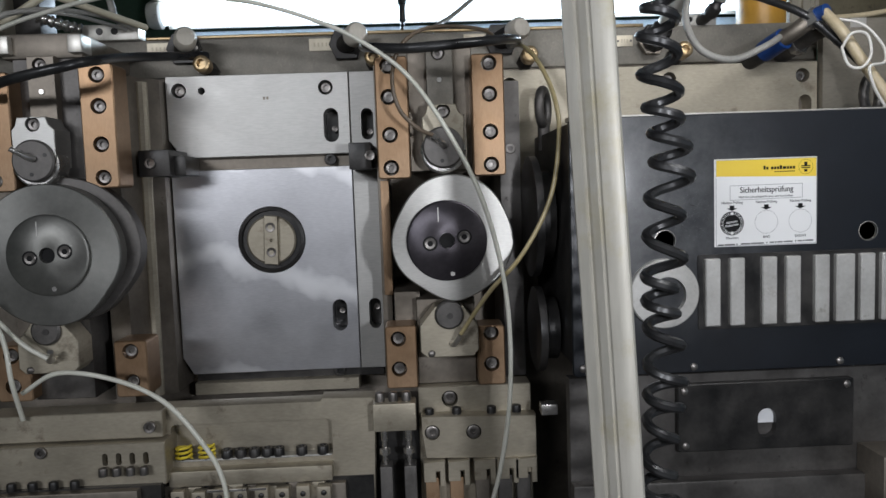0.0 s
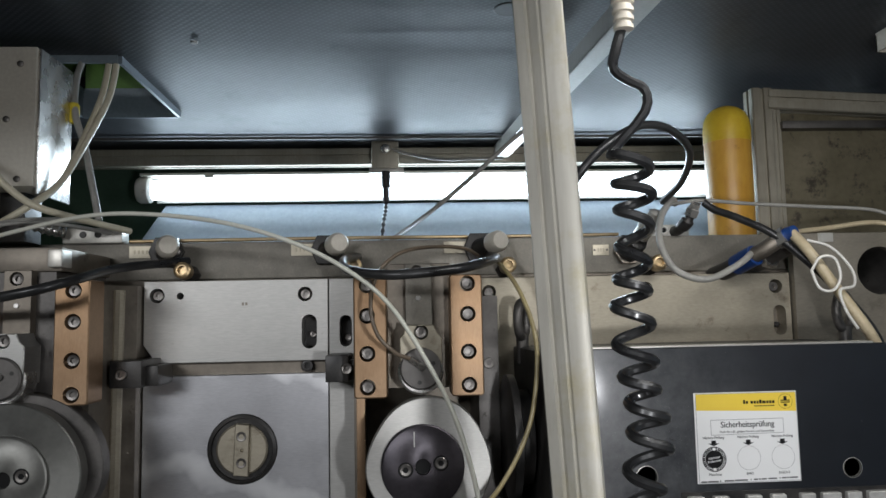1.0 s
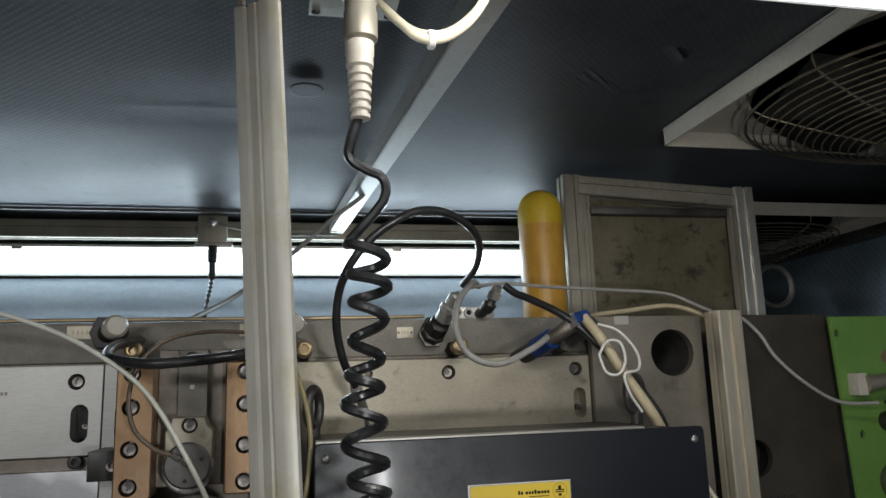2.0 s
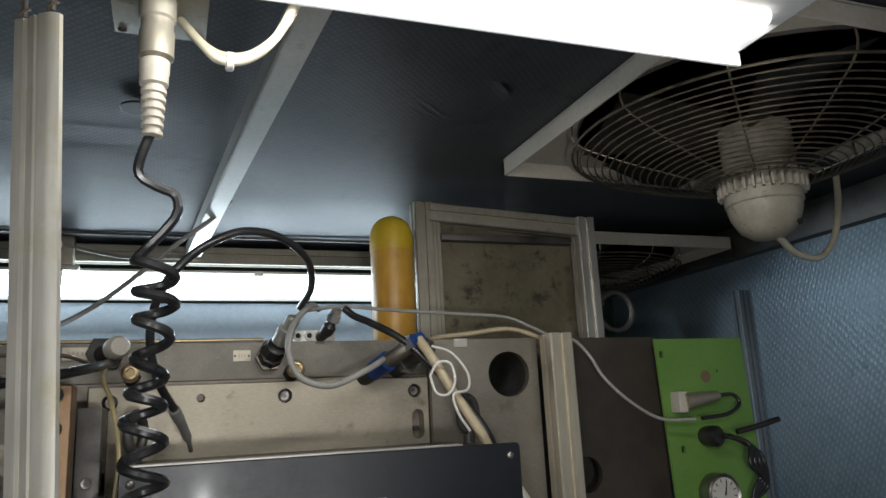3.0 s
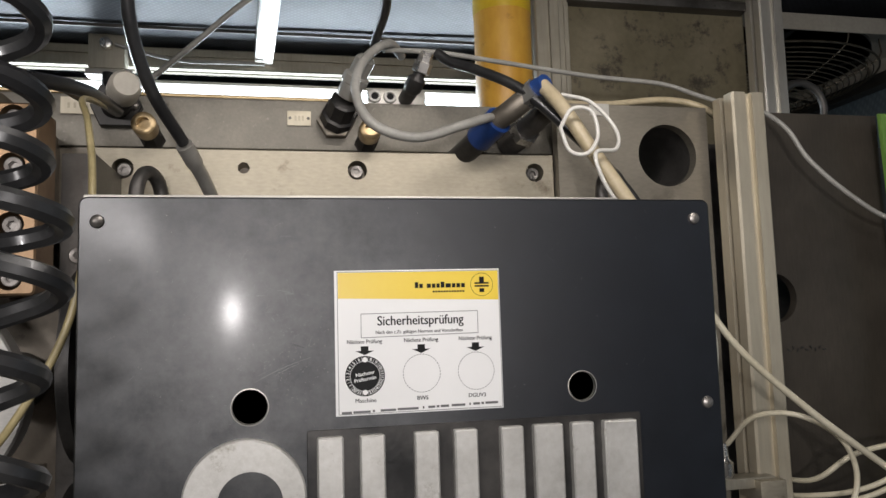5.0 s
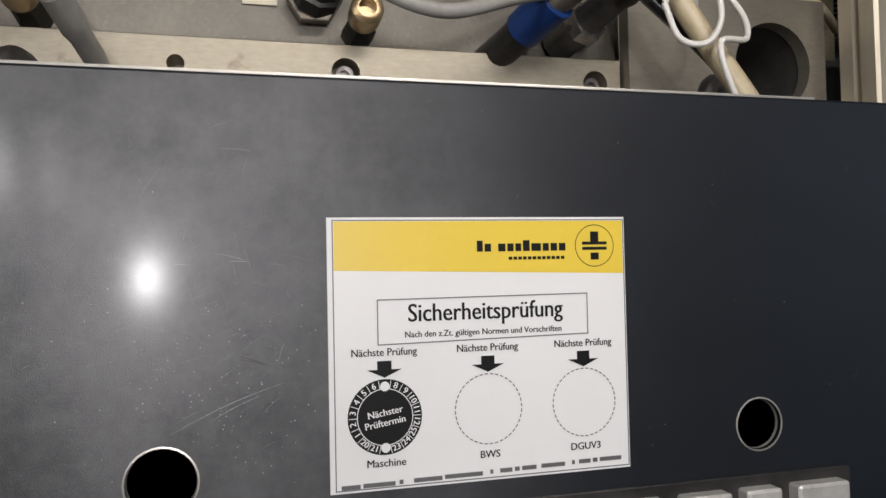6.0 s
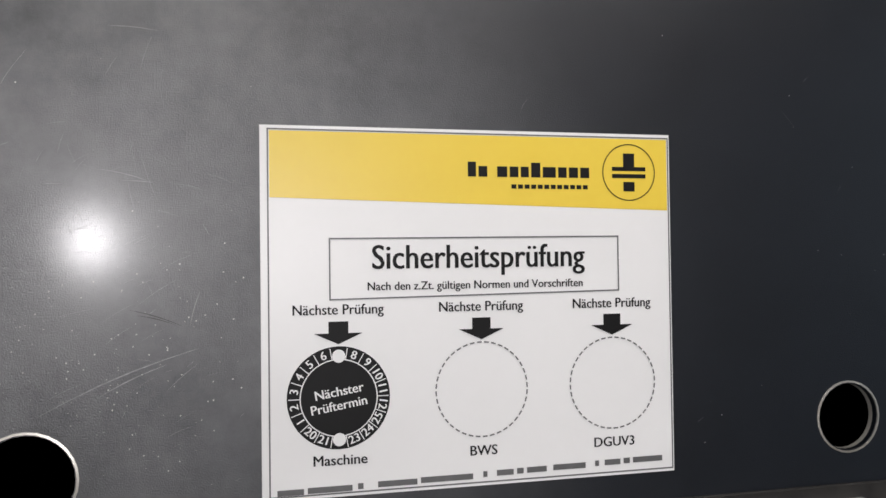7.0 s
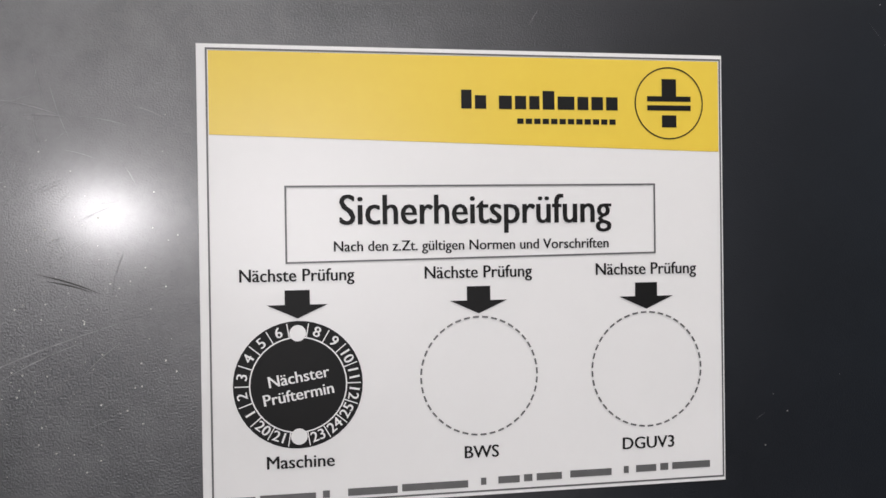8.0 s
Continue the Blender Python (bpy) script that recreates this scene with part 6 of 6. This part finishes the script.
# ---- hoses and cables ----
hose("black_hose", [(0.150, 1.262, 1.824), (0.136, 1.17, 1.812), (0.148, 1.075, 1.792), (0.193, 1.040, 1.783), (0.234, 1.035, 1.784), (0.282, 1.045, 1.789), (0.318, 1.085, 1.799), (0.342, 1.15, 1.810), (0.345, 1.25, 1.822)], 0.0062, RUBBER, "bowed black rubber hose over the slide")
hose("black_hose", [(-0.50, 1.20, 1.70), (-0.362, 1.10, 1.746), (-0.281, 1.05, 1.760), (-0.213, 1.04, 1.772), (-0.181, 1.07, 1.785), (-0.165, 1.17, 1.806), (-0.10, 1.262, 1.822)], 0.0062, RUBBER, "bowed black rubber hose over the slide")
hose("milky_tube", [(-0.46, 1.20, 1.78), (-0.353, 1.15, 1.834), (-0.254, 1.12, 1.857), (-0.162, 1.10, 1.869), (-0.075, 1.09, 1.865), (0.011, 1.08, 1.850), (0.082, 1.07, 1.826), (0.138, 1.055, 1.797), (0.193, 1.045, 1.754), (0.238, 1.03, 1.687), (0.276, 1.025, 1.607), (0.299, 1.02, 1.515), (0.306, 1.02, 1.421), (0.299, 1.02, 1.324), (0.279, 1.03, 1.228), (0.25, 1.06, 1.15)], 0.0028, WHITE_PVC, "long milky plastic oil tube", "tube")
hose("brown_tube", [(0.323, 1.20, 1.818), (0.298, 1.15, 1.824), (0.251, 1.115, 1.823), (0.210, 1.085, 1.812), (0.184, 1.065, 1.785), (0.176, 1.052, 1.747), (0.184, 1.048, 1.712), (0.205, 1.052, 1.690), (0.222, 1.060, 1.682)], 0.0026, BROWN_PVC, "thin brown oil tube to the roller nipple", "tube")
hose("amber_tube", [(0.345, 1.25, 1.822), (0.347, 1.12, 1.795), (0.360, 1.08, 1.765), (0.371, 1.05, 1.722), (0.373, 1.035, 1.675), (0.360, 1.03, 1.601), (0.325, 1.03, 1.535), (0.283, 1.04, 1.487), (0.249, 1.062, 1.434)], 0.0028, AMBER_PVC, "amber oil tube to the lower roller", "tube")
hose("milky_tube", [(-0.40, 1.10, 1.52), (-0.339, 1.08, 1.481), (-0.29, 1.06, 1.444), (-0.262, 1.062, 1.424)], 0.0028, WHITE_PVC, "milky oil tube to the lower nipple", "tube")
hose("milky_tube", [(-0.30, 1.07, 1.38), (-0.245, 1.05, 1.408), (-0.175, 1.04, 1.400), (-0.113, 1.03, 1.373), (-0.072, 1.03, 1.323), (-0.048, 1.03, 1.273), (-0.041, 1.03, 1.20)], 0.0030, WHITE_PVC, "milky oil tube bending over the tool bed", "tube")
hose("milky_tube", [(-0.330, 1.05, 1.50), (-0.313, 1.05, 1.468), (-0.305, 1.05, 1.44), (-0.301, 1.05, 1.398), (-0.305, 1.075, 1.345)], 0.0030, WHITE_PVC, "milky oil tube beside the dark cam", "tube")
hose("loop_hose", [(0.604, 1.226, 1.896), (0.609, 1.16, 1.915), (0.590, 1.08, 1.938), (0.548, 1.03, 1.954), (0.502, 1.00, 1.953), (0.460, 0.98, 1.931), (0.425, 0.98, 1.899), (0.406, 1.00, 1.864), (0.402, 1.02, 1.823), (0.412, 1.05, 1.782), (0.4295, 1.092, 1.7525)], 0.0050, RUBBER, "black rubber hose in a tall loop")
he = thing("hose_end", (0.446, 1.14, 1.70), "crimped steel hose end pointing at the cover", "fitting")
part("ferrule", tube([(0.430, 1.095, 1.751), (0.436, 1.110, 1.740), (0.441, 1.125, 1.731)], lambda t: 0.0072 if t < 0.55 else 0.0060, 4, 14), ALU, he)
part("tip", tube([(0.441, 1.125, 1.731), (0.449, 1.15, 1.712), (0.452, 1.17, 1.70)], lambda t: 0.0058 if t < 0.5 else 0.0032, 3, 10), ALU, he)
hose("grey_cable", [(0.640, 1.27, 1.90), (0.620, 1.23, 1.899), (0.591, 1.20, 1.869), (0.578, 1.17, 1.827), (0.591, 1.15, 1.789), (0.633, 1.15, 1.776), (0.685, 1.17, 1.795), (0.726, 1.21, 1.815), (0.74, 1.27, 1.82)], 0.0048, GREY_PVC, "grey cable hanging in a bow", "cable")
hose("grey_cable", [(0.615, 1.235, 1.893), (0.678, 1.26, 1.903), (0.753, 1.27, 1.899), (0.880, 1.30, 1.897), (0.974, 1.30, 1.891), (1.013, 1.28, 1.871), (1.036, 1.255, 1.853), (1.076, 1.25, 1.845), (1.089, 1.22, 1.814), (1.107, 1.21, 1.776), (1.148, 1.20, 1.734), (1.205, 1.20, 1.704), (1.266, 1.19, 1.700)], 0.0029, GREY_PVC, "thin grey cable over the side plates", "cable")
hose("cream_cable", [(0.790, 1.20, 1.834), (0.830, 1.27, 1.852), (0.902, 1.30, 1.862), (0.977, 1.30, 1.870), (1.017, 1.28, 1.856), (1.06, 1.30, 1.84)], 0.0042, BEIGE_PVC, "cream cable along the top of the side plate", "cable")
hose("black_hose", [(0.676, 1.248, 1.898), (0.690, 1.24, 1.885), (0.714, 1.22, 1.870), (0.752, 1.19, 1.841), (0.795, 1.17, 1.794), (0.830, 1.15, 1.746), (0.861, 1.14, 1.696), (0.88, 1.14, 1.64)], 0.0058, RUBBER, "black rubber hose sloping behind the cover")
hose("beige_hose", [(0.772, 1.176, 1.841), (0.784, 1.155, 1.812), (0.806, 1.14, 1.766), (0.831, 1.13, 1.722), (0.851, 1.13, 1.690), (0.868, 1.13, 1.65)], 0.0075, BEIGE_PVC, "beige plastic hose sloping behind the cover")
hose("white_tie", [(0.772, 1.132, 1.784), (0.783, 1.128, 1.802), (0.802, 1.126, 1.800), (0.806, 1.122, 1.775), (0.794, 1.120, 1.757), (0.778, 1.125, 1.760), (0.772, 1.132, 1.784)], 0.0020, WHITE_PLASTIC, "white cord loop tied round the hoses", "cord")
hose("white_tie", [(0.790, 1.17, 1.83), (0.815, 1.155, 1.818), (0.833, 1.14, 1.787), (0.826, 1.125, 1.763), (0.800, 1.115, 1.756), (0.806, 1.115, 1.730), (0.824, 1.12, 1.705)], 0.0020, WHITE_PLASTIC, "white cord tied round the hoses", "cord")
hose("milky_tube", [(0.862, 1.16, 1.67), (0.883, 1.12, 1.643), (0.923, 1.10, 1.572), (0.988, 1.10, 1.514), (1.075, 1.11, 1.454), (1.172, 1.13, 1.395), (1.254, 1.16, 1.343), (1.30, 1.17, 1.30)], 0.0034, CREAM_PVC, "cream tube running down across the plates", "tube")
hose("milky_tube", [(0.868, 1.14, 1.66), (0.878, 1.10, 1.636), (0.889, 1.09, 1.606), (0.895, 1.09, 1.568), (0.890, 1.09, 1.507), (0.882, 1.09, 1.40)], 0.0040, WHITE_PVC, "milky tube beside the cover", "tube")
hose("cream_tube", [(0.975, 1.205, 1.46), (0.985, 1.17, 1.492), (1.015, 1.14, 1.496), (1.047, 1.12, 1.473), (1.061, 1.12, 1.434), (1.050, 1.13, 1.397), (1.055, 1.20, 1.372), (1.06, 1.29, 1.372)], 0.0028, CREAM_PVC, "cream tube in a small loop", "tube")
for dz in (0.0, 0.009):
    hose("cream_tube", [(1.06, 1.29, 1.378 + dz), (1.066, 1.20, 1.391 + dz), (1.105, 1.15, 1.409 + dz), (1.168, 1.12, 1.452 + dz), (1.232, 1.12, 1.475 + dz), (1.294, 1.14, 1.490 + dz), (1.335, 1.175, 1.498 + dz)], 0.0028, CREAM_PVC, "one of two cream tubes to the valve block", "tube", "cream tubes")
hose("cream_tube", [(1.06, 1.29, 1.41), (1.069, 1.20, 1.416), (1.094, 1.16, 1.449), (1.152, 1.15, 1.459), (1.206, 1.15, 1.451), (1.246, 1.17, 1.408), (1.247, 1.19, 1.346), (1.233, 1.20, 1.31)], 0.0029, CREAM_PVC, "cream tube in a wide bow", "tube", "cream tubes")
hose("milky_tube", [(1.232, 1.19, 1.423), (1.240, 1.17, 1.467), (1.272, 1.16, 1.497), (1.316, 1.18, 1.500), (1.34, 1.19, 1.50)], 0.0050, WHITE_PVC, "milky tube to the valve block", "tube")
hose("beige_hose", [(1.340, 1.18, 1.49), (1.316, 1.165, 1.466), (1.279, 1.15, 1.426), (1.258, 1.14, 1.379), (1.252, 1.14, 1.30)], 0.0046, BEIGE_PVC, "beige hose dropping from the valve block")
hose("black_side_cable", [(0.846, 1.10, 1.62), (0.856, 1.06, 1.56), (0.857, 1.05, 1.48), (0.860, 1.04, 1.42), (0.866, 1.04, 1.36)], 0.0045, RUBBER, "black cable down the side of the cover", "cable")
hose("ceiling_cable", [(-0.30, 1.40, 2.26), (-0.298, 1.36, 2.174), (-0.297, 1.33, 2.122), (-0.285, 1.30, 2.058), (-0.269, 1.30, 2.004), (-0.246, 1.28, 1.930), (-0.233, 1.27, 1.885)], 0.0052, GREY_PVC, "grey cable hanging from the ceiling cut-out", "cable", "ceiling cables")
for dx in (0.0, 0.012):
    hose("ceiling_cable", [(-0.26 + dx, 1.40, 2.26), (-0.257 + dx, 1.36, 2.17), (-0.257 + dx, 1.33, 2.094), (-0.269 + dx * 0.6, 1.30, 2.022), (-0.279, 1.25, 1.942), (-0.300, 1.20, 1.897), (-0.36, 1.2, 1.86)], 0.0050, CREAM_PVC, "cream cable hanging from the ceiling cut-out", "cable", "ceiling cables")
single("cable_tape", turned([(0.006, -0.016), (0.0085, -0.012), (0.0085, 0.012), (0.006, 0.016)], (-0.289, 1.305, 2.058), "z", 14), YELLOW_TAPE, "yellow tape round a hanging cable", "tape")
hose("cream_cable", [(-0.40, 1.16, 1.98), (-0.335, 1.15, 1.946), (-0.306, 1.15, 1.916), (-0.274, 1.16, 1.891), (-0.240, 1.20, 1.880), (-0.195, 1.29, 1.871)], 0.0050, CREAM_PVC, "cream cable beside the switch box", "cable")
hose("cream_cable", [(-0.42, 1.18, 1.83), (-0.335, 1.16, 1.862), (-0.29, 1.19, 1.876), (-0.24, 1.25, 1.880), (-0.21, 1.29, 1.868)], 0.0035, GREY_PVC, "thin grey tube to the manifold", "tube")
hose("cream_cable", [(-0.44, 1.14, 1.80), (-0.37, 1.12, 1.82), (-0.32, 1.14, 1.86), (-0.27, 1.2, 1.872), (-0.22, 1.29, 1.868)], 0.0030, GREY_PVC, "thin grey tube to the manifold", "tube")
hose("grey_cable", [(0.20, 1.34, 1.858), (0.245, 1.52, 1.91), (0.298, 1.60, 1.96), (0.37, 1.595, 2.02), (0.434, 1.586, 2.077), (0.486, 1.58, 2.118), (0.528, 1.57, 2.160)], 0.0045, GREY_PVC, "grey cable rising to the ceiling strip", "cable")
hose("grey_cable", [(0.195, 1.92, 2.142), (0.25, 1.925, 2.128), (0.32, 1.93, 2.118), (0.40, 1.935, 2.12), (0.47, 1.94, 2.122)], 0.0036, GREY_PVC, "thin cable from the junction box", "cable")

# ---- switch box on the machine top ----
sw = thing("switch_box", (-0.42, 1.26, 1.86), "cream-grey sheet metal switch box with screws", "box")
part("case", box(-0.60, -0.296, 1.20, 1.305, 1.925, 2.125, 0.002), ENAMEL, sw)
part("side_plate", box(-0.2955, -0.292, 1.205, 1.306, 1.915, 2.124, 0.001), BRIGHT, sw, "shiny bent side plate")
part("stand", box(-0.55, -0.33, 1.25, 1.30, 1.853, 1.926, 0.002), BLACK_STEEL, sw)
for x, z in ((-0.318, 2.10), (-0.335, 2.02), (-0.318, 1.935)):
    share("screw", PAN_HEAD, (x, 1.20, z), sw)
part("side_unit", box(-0.47, -0.365, 1.15, 1.25, 1.853, 1.925, 0.003), ALU_DIRTY, sw)
sl = dark_slide
part("cap", box(-0.325, -0.222, 1.13, 1.29, 1.80, 1.832, 0.004), OILED_STEEL, sl)
for x in (-0.328, -0.236):
    part("clamp", box(x, x + 0.018, 1.12, 1.15, 1.805, 1.828, 0.002), ALU, sl)
